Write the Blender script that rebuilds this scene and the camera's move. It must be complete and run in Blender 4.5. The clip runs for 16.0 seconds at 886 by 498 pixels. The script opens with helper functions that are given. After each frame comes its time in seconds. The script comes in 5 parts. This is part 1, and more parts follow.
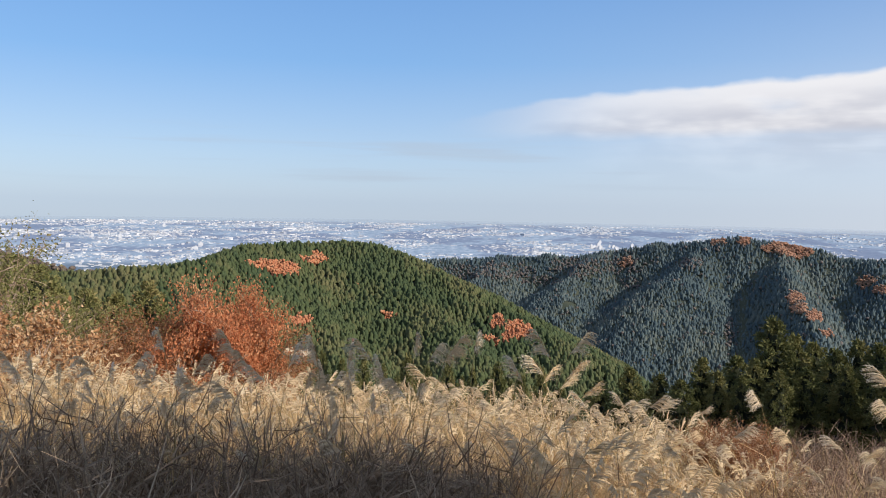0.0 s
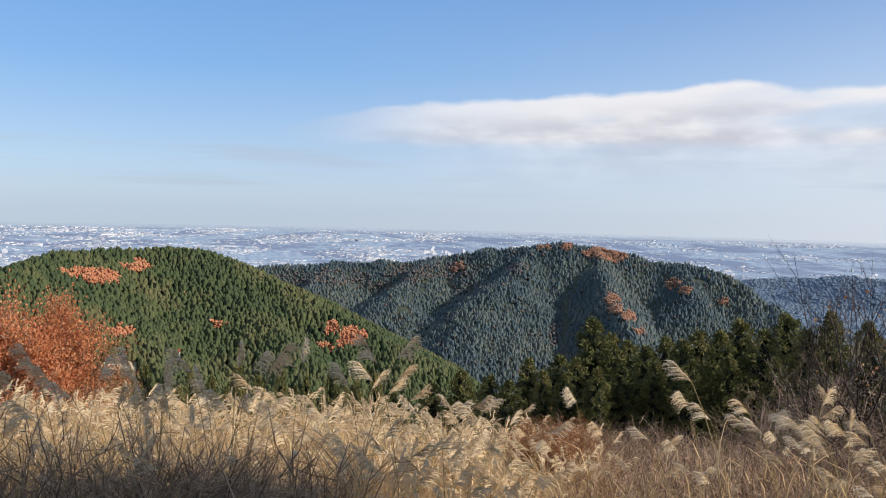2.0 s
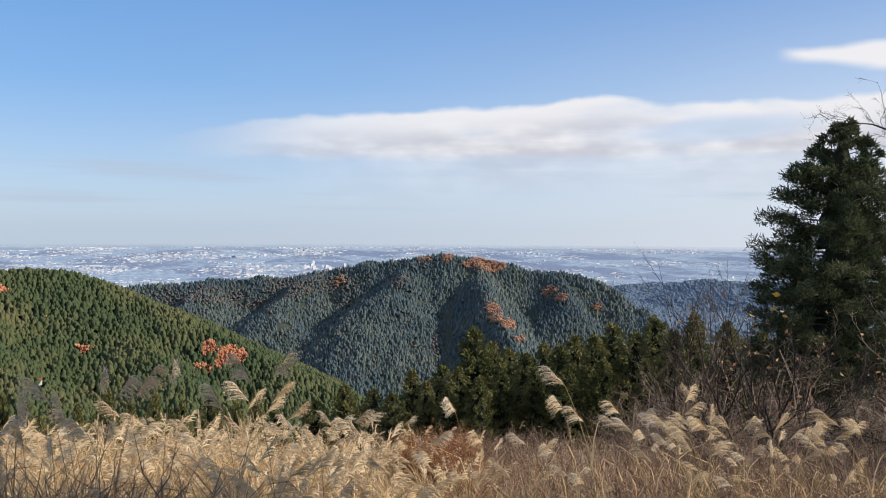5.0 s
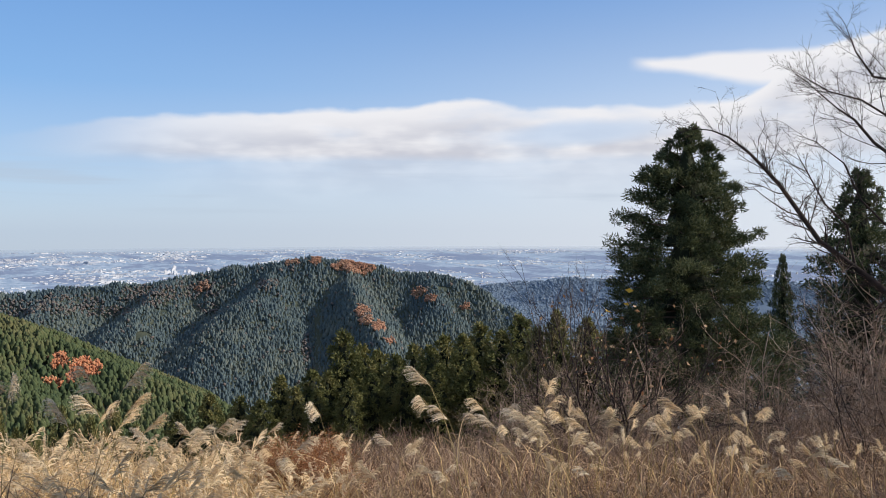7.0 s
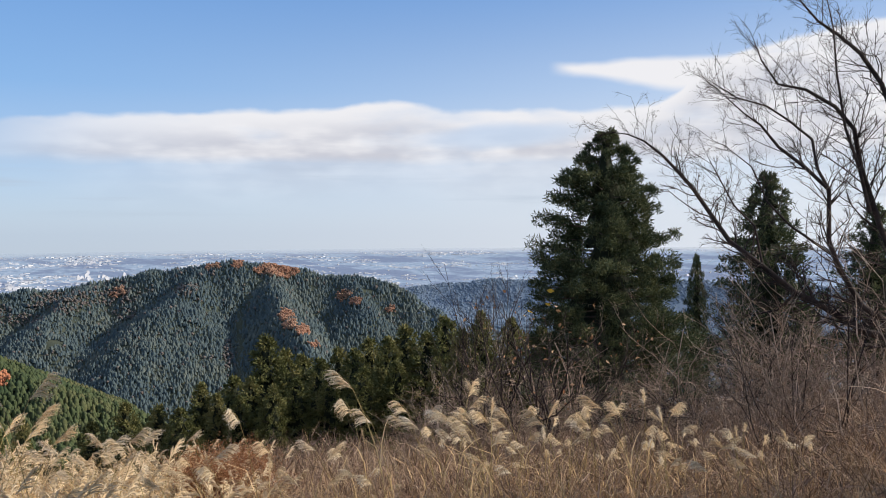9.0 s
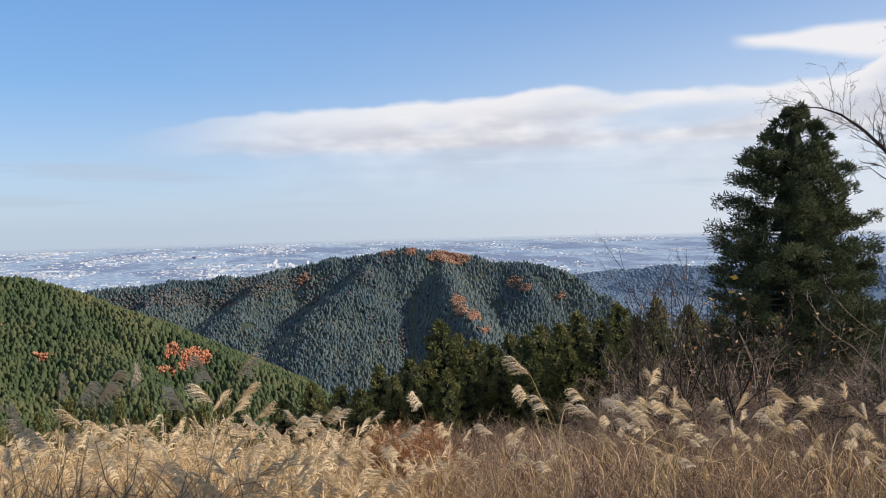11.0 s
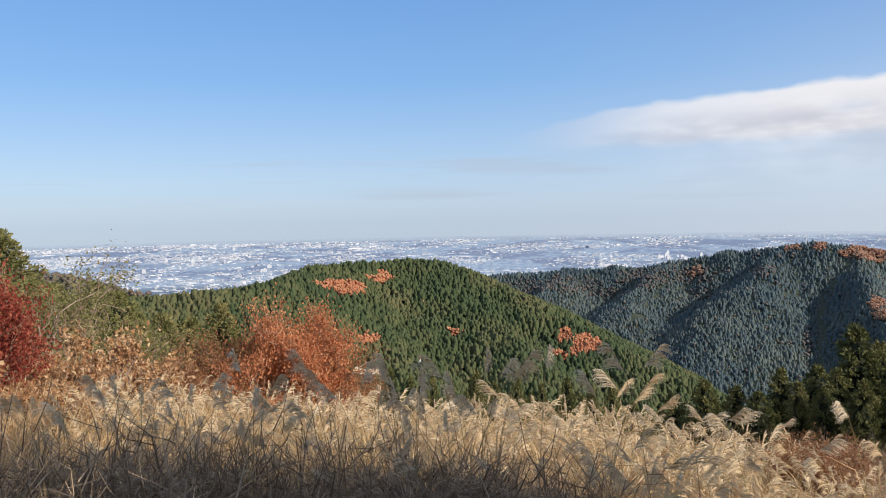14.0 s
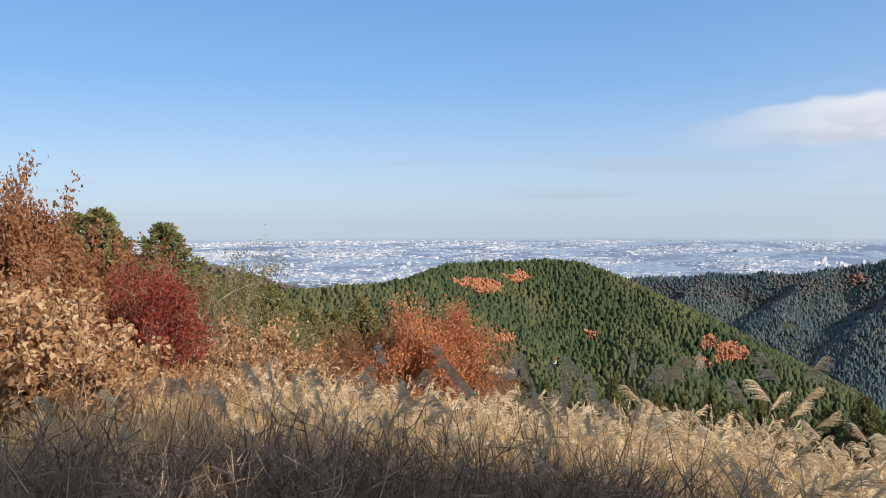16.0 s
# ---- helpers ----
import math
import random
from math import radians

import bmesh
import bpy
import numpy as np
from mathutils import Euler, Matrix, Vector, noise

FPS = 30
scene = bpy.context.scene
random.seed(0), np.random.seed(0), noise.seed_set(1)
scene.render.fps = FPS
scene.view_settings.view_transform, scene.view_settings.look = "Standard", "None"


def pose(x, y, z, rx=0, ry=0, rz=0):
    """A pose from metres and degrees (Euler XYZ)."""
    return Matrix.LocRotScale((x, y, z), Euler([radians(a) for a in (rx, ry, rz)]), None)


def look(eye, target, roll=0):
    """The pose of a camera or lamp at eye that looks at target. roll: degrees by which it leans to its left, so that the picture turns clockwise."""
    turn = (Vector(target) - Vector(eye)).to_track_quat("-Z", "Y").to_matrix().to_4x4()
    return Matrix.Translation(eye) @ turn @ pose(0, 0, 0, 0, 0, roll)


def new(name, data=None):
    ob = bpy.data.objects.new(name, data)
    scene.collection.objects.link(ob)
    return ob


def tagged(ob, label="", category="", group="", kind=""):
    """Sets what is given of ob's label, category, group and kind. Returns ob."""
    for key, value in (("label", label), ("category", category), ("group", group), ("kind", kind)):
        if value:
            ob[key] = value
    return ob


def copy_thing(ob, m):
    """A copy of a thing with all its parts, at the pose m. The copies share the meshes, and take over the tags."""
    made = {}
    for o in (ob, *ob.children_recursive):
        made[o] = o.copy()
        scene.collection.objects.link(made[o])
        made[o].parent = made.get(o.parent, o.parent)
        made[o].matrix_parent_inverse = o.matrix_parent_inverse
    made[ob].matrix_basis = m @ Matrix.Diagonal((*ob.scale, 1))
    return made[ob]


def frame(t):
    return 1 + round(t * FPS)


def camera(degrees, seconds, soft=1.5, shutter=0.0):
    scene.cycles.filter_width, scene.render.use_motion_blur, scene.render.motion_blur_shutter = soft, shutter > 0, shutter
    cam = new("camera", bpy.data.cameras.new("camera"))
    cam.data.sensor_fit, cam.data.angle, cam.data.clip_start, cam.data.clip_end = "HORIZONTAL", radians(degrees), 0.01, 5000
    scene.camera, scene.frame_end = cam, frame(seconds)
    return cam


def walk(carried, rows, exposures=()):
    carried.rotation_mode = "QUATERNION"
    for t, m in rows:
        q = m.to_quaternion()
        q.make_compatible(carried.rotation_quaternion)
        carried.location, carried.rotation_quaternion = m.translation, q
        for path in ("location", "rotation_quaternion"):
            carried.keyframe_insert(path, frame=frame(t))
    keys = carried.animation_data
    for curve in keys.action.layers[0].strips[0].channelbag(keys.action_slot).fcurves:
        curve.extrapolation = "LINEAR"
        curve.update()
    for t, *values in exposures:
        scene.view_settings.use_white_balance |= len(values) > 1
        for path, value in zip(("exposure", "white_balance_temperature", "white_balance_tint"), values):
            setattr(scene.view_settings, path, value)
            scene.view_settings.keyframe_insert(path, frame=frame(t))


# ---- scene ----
cam = camera(58.76, 16.0, soft=1.0)
PATH = [
    (0, pose(0.000, 0.000, 1.6, 86.74, -0.97, -0.00)),
    (0.5, pose(0.012, -0.000, 1.6, 86.98, -1.46, -2.54)),
    (1, pose(0.029, -0.002, 1.6, 87.36, -1.61, -6.17)),
    (1.5, pose(0.045, -0.004, 1.6, 87.45, -1.50, -9.51)),
    (2, pose(0.056, -0.006, 1.6, 87.41, -1.37, -12.00)),
    (2.5, pose(0.063, -0.007, 1.6, 87.61, -1.43, -13.53)),
    (3, pose(0.069, -0.009, 1.6, 87.75, -1.39, -14.85)),
    (5.5, pose(0.105, -0.021, 1.6, 88.69, -0.08, -22.93)),
    (6, pose(0.117, -0.027, 1.6, 88.72, 0.06, -25.60)),
    (6.5, pose(0.127, -0.032, 1.6, 88.69, 0.17, -28.00)),
    (7, pose(0.136, -0.037, 1.6, 88.61, 0.19, -30.20)),
    (7.5, pose(0.145, -0.042, 1.6, 88.61, 0.29, -32.41)),
    (8, pose(0.152, -0.047, 1.6, 88.73, 0.22, -34.26)),
    (8.2, pose(0.154, -0.048, 1.6, 88.76, 0.26, -34.75)),
    (8.8, pose(0.158, -0.051, 1.6, 88.75, 0.45, -35.70)),
    (9.5, pose(0.156, -0.049, 1.6, 88.55, 0.90, -35.20)),
    (10.3, pose(0.138, -0.038, 1.6, 88.27, 1.19, -30.81)),
    (10.5, pose(0.132, -0.034, 1.6, 88.17, 1.27, -29.15)),
    (11, pose(0.107, -0.022, 1.6, 87.98, 1.41, -23.40)),
    (11.5, pose(0.084, -0.013, 1.6, 87.96, 1.43, -18.11)),
    (12, pose(0.067, -0.008, 1.6, 87.95, 1.29, -14.40)),
    (12.5, pose(0.048, -0.004, 1.6, 87.84, 1.46, -10.18)),
    (13, pose(0.027, -0.001, 1.6, 87.78, 1.14, -5.63)),
    (13.5, pose(0.001, -0.000, 1.6, 87.73, 0.75, -0.31)),
    (14, pose(-0.022, -0.001, 1.6, 87.90, 1.06, 4.57)),
    (14.5, pose(-0.036, -0.002, 1.6, 88.03, 1.18, 7.75)),
    (15, pose(-0.051, -0.005, 1.6, 88.00, 0.75, 10.98)),
    (15.5, pose(-0.061, -0.007, 1.6, 87.87, 0.40, 13.07)),
    (16, pose(-0.068, -0.009, 1.6, 87.98, 0.22, 14.59)),
]
walk(cam, PATH)

# ---- light ----
SUN_AZ, SUN_EL = -124.0, 26.0   # degrees; azimuth counted leftwards from +y
sun = new("sun", bpy.data.lights.new("sun", "SUN"))
sun.data.energy, sun.data.angle, sun.data.color = 5.0, radians(0.5), (1.0, 0.905, 0.77)
_a, _e = radians(SUN_AZ), radians(SUN_EL)
SUN_DIR = Vector((-math.sin(_a) * math.cos(_e), math.cos(_a) * math.cos(_e), math.sin(_e)))
sun.matrix_world = look(SUN_DIR * 40, (0, 0, 0))


class Nodes:
    """Short hand for node trees."""

    def __init__(self, tree):
        self.t = tree
        tree.nodes.clear()

    def add(self, kind, **props):
        n = self.t.nodes.new("ShaderNode" + kind)
        for k, v in props.items():
            setattr(n, k, v)
        return n

    def put(self, socket, value):
        if isinstance(value, bpy.types.NodeSocket):
            self.t.links.new(value, socket)
        elif value is not None:
            socket.default_value = value

    def math(self, op, a, b=None, c=None, clamp=False):
        n = self.add("Math", operation=op, use_clamp=clamp)
        for s, v in zip(n.inputs, (a, b, c)):
            self.put(s, v)
        return n.outputs[0]

    def mix(self, f, a, b, blend="MIX"):
        n = self.add("MixRGB", blend_type=blend)
        for s, v in zip(n.inputs, (f, a, b)):
            self.put(s, v)
        return n.outputs[0]

    def span(self, v, lo, hi, a=0.0, b=1.0, smooth=True):
        n = self.add("MapRange", interpolation_type="SMOOTHSTEP" if smooth else "LINEAR")
        for s, x in zip(n.inputs, (v, lo, hi, a, b)):
            self.put(s, x)
        return n.outputs[0]

    def noise(self, vec, scale, detail=4.0, rough=0.55):
        n = self.add("TexNoise")
        self.put(n.inputs["Vector"], vec)
        n.inputs["Scale"].default_value, n.inputs["Detail"].default_value, n.inputs["Roughness"].default_value = scale, detail, rough
        return n.outputs[0]

    def xyz(self, x, y, z):
        n = self.add("CombineXYZ")
        for s, v in zip(n.inputs, (x, y, z)):
            self.put(s, v)
        return n.outputs[0]

    def ramp(self, f, *stops):
        n = self.add("ValToRGB")
        el = n.color_ramp.elements
        while len(el) < len(stops):
            el.new(0.5)
        for e, (p, c) in zip(el, stops):
            e.position, e.color = p, (*c, 1)
        self.put(n.inputs[0], f)
        return n.outputs[0]


def make_world():
    w = bpy.data.worlds.new("sky")
    scene.world = w
    w.use_nodes = True
    N = Nodes(w.node_tree)
    sky = N.add("TexSky", sky_type="NISHITA", sun_disc=False, sun_elevation=_e, sun_rotation=-_a)
    sky.altitude, sky.air_density, sky.dust_density, sky.ozone_density = 600, 1.0, 1.0, 1.5
    co = N.add("TexCoord").outputs["Generated"]
    sep = N.add("SeparateXYZ")
    N.put(sep.inputs[0], co)
    x, y, z = sep.outputs
    deg = 180 / math.pi
    el = N.math("MULTIPLY", N.math("ARCSINE", z), deg)
    az = N.math("MULTIPLY", N.math("ARCTAN2", x, y), deg)     # rightwards
    air = N.mix(1.0, sky.outputs[0], (0.100, 0.115, 0.135, 1), "MULTIPLY")
    clear = N.ramp(N.span(el, -1.0, 60.0, 0.0, 1.0, False), (0.0, (0.55, 0.66, 0.83)), (0.07, (0.47, 0.63, 0.87)), (0.18, (0.235, 0.475, 0.86)), (0.33, (0.155, 0.36, 0.78)), (0.62, (0.46, 0.50, 0.56)))
    col = N.mix(0.72, air, clear)
    deep = N.math("MULTIPLY", N.span(az, 5.0, 40.0), N.span(el, 7.0, 15.0))
    col = N.mix(N.math("MULTIPLY", deep, 0.22), col, (0.10, 0.27, 0.62, 1))
    warm = N.span(az, -10.0, 80.0)
    low = N.span(el, 22.0, 1.0)
    col = N.mix(N.math("MULTIPLY", N.math("MULTIPLY", low, warm), 0.85), col, (0.81, 0.84, 0.90, 1))
    # long cloud bank, with its upper edge climbing to the right
    curve = N.add("FloatCurve")
    c = curve.mapping.curves[0]
    edge = [(-3, 5.2), (0, 6.0), (4.6, 7.0), (8.6, 7.8), (14.5, 8.2), (20.7, 8.6), (26.4, 8.9), (32.9, 9.4), (37, 8.8), (45, 8.8), (50, 8.9), (52, 9.6), (54, 11.2), (57, 12.2), (75, 14.0), (100, 14.5)]
    pts = [((a + 20) / 140, h / 20) for a, h in edge]
    c.points[0].location, c.points[1].location = (0.0, 5.0 / 20), (1.0, 14.0 / 20)
    for p in pts:
        c.points.new(*p)
    curve.mapping.update()
    N.put(curve.inputs["Value"], N.math("DIVIDE", N.math("ADD", az, 20), 140))
    top = N.math("MULTIPLY", curve.outputs[0], 20)
    wv = N.xyz(N.math("MULTIPLY", az, 0.12), N.math("MULTIPLY", el, 0.42), 3.7)
    n1 = N.noise(wv, 1.0, 5, 0.5)
    n2 = N.noise(N.xyz(N.math("MULTIPLY", az, 0.20), N.math("MULTIPLY", el, 1.0), 9.1), 1.0, 4, 0.5)
    n4 = N.noise(N.xyz(N.math("MULTIPLY", az, 0.6), N.math("MULTIPLY", el, 1.3), 5.5), 1.0, 4, 0.55)
    n5 = N.noise(N.xyz(N.math("MULTIPLY", az, 0.30), N.math("MULTIPLY", el, 0.55), 2.2), 1.0, 2, 0.45)
    wob = N.math("ADD", N.math("MULTIPLY", N.math("SUBTRACT", n5, 0.5), 0.9), N.math("MULTIPLY", N.math("SUBTRACT", n4, 0.5), 0.30))
    d = N.math("ADD", N.math("SUBTRACT", top, el), wob)     # degrees below the edge
    solid = N.span(N.math("ADD", el, N.math("MULTIPLY", wob, 0.5)), 4.3, 5.6)
    veil = N.math("MULTIPLY", N.math("MULTIPLY", N.span(az, 4.0, 24.0), 0.45), N.span(d, 7.8, 3.6))
    body = N.math("MULTIPLY", N.span(d, -0.08, 0.42), N.math("MAXIMUM", solid, veil))
    body = N.math("MULTIPLY", body, N.span(az, -2.0, 13.0))
    body = N.math("MULTIPLY", body, N.span(n1, 0.22, 0.5, 0.62, 1.0))
    # the blue gap inside the bank
    ga = N.math("DIVIDE", N.math("SUBTRACT", az, 40.3), 7.0)
    ge = N.math("DIVIDE", N.math("SUBTRACT", N.math("SUBTRACT", el, N.math("MULTIPLY", wob, 0.6)), N.math("ADD", 6.85, N.math("MULTIPLY", ga, 0.35))), 1.05)
    gap = N.span(N.math("ADD", N.math("MULTIPLY", ga, ga), N.math("MULTIPLY", ge, ge)), 1.25, 0.05)
    body = N.math("MULTIPLY", body, N.math("SUBTRACT", 1.0, N.math("MULTIPLY", gap, 0.72)))
    # bright tongue above, open to the blue below it
    d2 = N.math("SUBTRACT", N.math("ADD", 11.85, N.math("MULTIPLY", wob, 0.5)), el)
    thick = N.span(az, 43.5, 54.0, 0.75, 2.4)
    wedge = N.math("MULTIPLY", N.math("MULTIPLY", N.span(d2, -0.2, 0.35), N.span(N.math("SUBTRACT", thick, d2), -0.25, 0.5)), N.span(az, 43.2, 45.2))
    mask = N.math("MAXIMUM", body, wedge)
    shade = N.span(d, 0.25, 2.6)
    shade = N.math("MULTIPLY", shade, N.span(N.math("ADD", N.math("MULTIPLY", n2, 0.45), N.math("MULTIPLY", n5, 0.55)), 0.68, 0.36))
    cloud = N.mix(N.math("MAXIMUM", shade, N.span(az, 14.0, -2.0, 0.0, 0.8)), (0.90, 0.885, 0.90, 1), (0.60, 0.605, 0.67, 1))
    col = N.mix(N.math("MULTIPLY", mask, N.span(az, -2.0, 24.0, 0.5, 0.93)), col, cloud)
    # thin grey streaks low down
    n3 = N.noise(N.xyz(N.math("MULTIPLY", az, 0.05), N.math("MULTIPLY", el, 0.9), 1.3), 1.0, 4, 0.5)
    streak = N.math("MULTIPLY", N.span(n3, 0.52, 0.72), N.math("MULTIPLY", N.span(el, 0.8, 2.0), N.span(el, 6.0, 3.8)))
    col = N.mix(N.math("MULTIPLY", streak, 0.5), col, (0.47, 0.55, 0.66, 1))
    bg = N.add("Background")
    N.put(bg.inputs[0], col)
    bg.inputs[1].default_value = 1.0
    N.put(N.add("OutputWorld").inputs[0], bg.outputs[0])


make_world()
scene.view_settings.exposure = 0.0


# ---- materials ----
def material(name, a, b, rough=0.85, scale=3.0, island=0.0, per_object=0.0, translucent=0.0, bump=0.0, third=None, fine=None):
    """Two or three colours mixed by noise in space, by the piece and by the object."""
    m = bpy.data.materials.new(name)
    m.use_nodes = True
    N = Nodes(m.node_tree)
    pos = N.add("NewGeometry")
    n = N.noise(pos.outputs["Position"], scale, 5, 0.6)
    f = N.span(n, 0.3, 0.7)
    if island:
        f = N.math("ADD", N.math("MULTIPLY", f, 1 - island), N.math("MULTIPLY", pos.outputs["Random Per Island"], island))
    if per_object:
        r = N.add("ObjectInfo").outputs["Random"]
        f = N.math("ADD", N.math("MULTIPLY", f, 1 - per_object), N.math("MULTIPLY", r, per_object))
    col = N.ramp(f, (0.05, a), (0.95, b)) if third is None else N.ramp(f, (0.0, a), (0.5, b), (1.0, third))
    n2 = N.noise(pos.outputs["Position"], fine or scale * 9, 3, 0.6)
    col = N.mix(0.55, col, N.ramp(n2, (0.25, (0.55, 0.55, 0.55)), (0.75, (1.0, 1.0, 1.0))), "MULTIPLY")
    p = N.add("BsdfPrincipled")
    N.put(p.inputs["Base Color"], col)
    p.inputs["Roughness"].default_value = rough
    p.inputs["Specular IOR Level"].default_value = 0.25
    if bump:
        bn = N.add("Bump")
        bn.inputs["Strength"].default_value, bn.inputs["Distance"].default_value = bump, 0.05
        N.put(bn.inputs["Height"], n2)
        N.put(p.inputs["Normal"], bn.outputs[0])
    out = p.outputs[0]
    if translucent:
        tr = N.add("BsdfTranslucent")
        N.put(tr.inputs[0], col)
        ms = N.add("MixShader")
        ms.inputs[0].default_value = translucent
        N.put(ms.inputs[1], out)
        N.put(ms.inputs[2], tr.outputs[0])
        out = ms.outputs[0]
    N.put(N.add("OutputMaterial").inputs[0], out)
    return m


M_STRAW = material("dry_straw", (0.40, 0.25, 0.11), (0.84, 0.60, 0.33), island=0.55, translucent=0.32, scale=2.2, third=(0.95, 0.77, 0.50))
M_TAN = material("tan_grass", (0.22, 0.125, 0.07), (0.52, 0.33, 0.18), island=0.65, scale=1.2, third=(0.78, 0.58, 0.37), translucent=0.2)
M_STEM = material("dead_stems", (0.15, 0.10, 0.068), (0.34, 0.24, 0.162), island=0.65, scale=1.0, third=(0.62, 0.48, 0.335))
M_BRUSH = material("dry_brush", (0.09, 0.056, 0.042), (0.34, 0.215, 0.15), island=0.8, scale=0.9, third=(0.64, 0.48, 0.355))
M_PLUME = material("seed_plume", (0.76, 0.57, 0.35), (0.91, 0.75, 0.52), island=0.3, translucent=0.4, scale=6, per_object=0.45, third=(0.96, 0.89, 0.77))
M_PLUME_STEM = material("plume_stem", (0.34, 0.24, 0.10), (0.58, 0.45, 0.22), per_object=0.5, scale=4)
# near-black needle colour that paints the shade deep in the crowns
M_NEEDLE_SHADE = material("shade_needles", (0.014, 0.019, 0.009), (0.030, 0.036, 0.016), scale=2.0)
M_EARTH = material("pale_earth", (0.40, 0.32, 0.22), (0.58, 0.48, 0.35), scale=0.3, third=(0.50, 0.40, 0.28))
M_BARK = material("bark", (0.09, 0.065, 0.05), (0.20, 0.15, 0.12), scale=6, bump=0.6)
M_TWIG = material("twig_bark", (0.20, 0.135, 0.10), (0.38, 0.27, 0.20), scale=3, island=0.6, third=(0.58, 0.46, 0.36))
M_TWIG_PALE = material("pale_twig", (0.22, 0.15, 0.11), (0.44, 0.33, 0.25), scale=3, island=0.6, third=(0.68, 0.57, 0.46))
M_TWIG_DARK = material("dark_twig", (0.035, 0.026, 0.024), (0.095, 0.068, 0.058), scale=3)
M_CEDAR = material("cedar_foliage", (0.030, 0.044, 0.024), (0.074, 0.096, 0.046), island=0.5, scale=1.6, translucent=0.2, third=(0.245, 0.245, 0.115))
M_CEDAR_SUN = material("cedar_foliage_olive", (0.062, 0.076, 0.028), (0.165, 0.168, 0.06), island=0.45, scale=0.6, per_object=0.15, translucent=0.22, third=(0.36, 0.30, 0.125))
M_CEDAR_TAN = material("cedar_foliage_tan", (0.10, 0.118, 0.036), (0.22, 0.215, 0.078), island=0.5, scale=0.5, translucent=0.22, third=(0.42, 0.335, 0.155))
M_HILL1 = material("plantation_crowns", (0.040, 0.066, 0.031), (0.078, 0.100, 0.041), island=0.36, scale=0.014, fine=0.5, third=(0.155, 0.142, 0.065))
# blue put into the far crowns as painted distance haze
M_HILL2 = material("hazed_plantation_crowns", (0.060, 0.092, 0.114), (0.090, 0.126, 0.134), island=0.45, scale=0.008, fine=0.3, third=(0.160, 0.176, 0.148))
# pale blue stands in for thick haze over the farthest woods
M_HILL3 = material("hazed_farthest_crowns", (0.165, 0.225, 0.305), (0.185, 0.245, 0.32), island=0.2, scale=0.004, fine=0.02)
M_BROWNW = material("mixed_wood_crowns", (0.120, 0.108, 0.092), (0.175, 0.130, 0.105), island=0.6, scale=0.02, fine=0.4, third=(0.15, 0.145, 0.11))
# brown wood greyed towards the haze-blue of the far mountain
M_BROWN_FAR = material("hazed_bare_wood", (0.115, 0.122, 0.125), (0.175, 0.142, 0.130), island=0.5, scale=0.02, fine=0.4, third=(0.15, 0.15, 0.138))
M_ORANGE_FAR = material("autumn_crowns", (0.34, 0.13, 0.068), (0.50, 0.20, 0.105), island=0.6, scale=0.05, fine=0.8, third=(0.55, 0.30, 0.16))
# duller copy of the autumn crowns, with haze mixed into the colour
M_ORANGE_FARTHER = material("hazed_autumn_crowns", (0.31, 0.17, 0.12), (0.43, 0.23, 0.15), island=0.6, scale=0.03, fine=0.5, third=(0.38, 0.27, 0.185))
M_ORANGE = material("orange_leaves", (0.43, 0.145, 0.065), (0.64, 0.25, 0.115), island=0.6, scale=0.8, translucent=0.3, third=(0.76, 0.43, 0.24))
M_RED = material("crimson_leaves", (0.17, 0.03, 0.022), (0.34, 0.065, 0.045), island=0.6, scale=1.5, translucent=0.3, third=(0.52, 0.19, 0.11))
M_OAK = material("russet_leaves", (0.22, 0.085, 0.04), (0.40, 0.18, 0.085), island=0.7, scale=0.7, translucent=0.3, third=(0.52, 0.30, 0.15))
M_PALE = material("pale_dead_leaves", (0.27, 0.115, 0.055), (0.52, 0.29, 0.14), island=0.75, scale=0.8, translucent=0.25, third=(0.80, 0.60, 0.38))
M_YELLOW = material("yellow_leaf", (0.60, 0.38, 0.04), (0.72, 0.50, 0.08), scale=4, translucent=0.3)
M_WALL = material("pale_walls", (0.40, 0.43, 0.50), (0.86, 0.85, 0.85), island=0.9, scale=0.01, fine=0.05)
M_RED_ROOF = material("red_sheet_roof", (0.42, 0.06, 0.05), (0.52, 0.10, 0.08), scale=0.6, rough=0.6)
M_MAST = material("white_paint", (0.72, 0.72, 0.72), (0.82, 0.82, 0.82), scale=2, rough=0.5)


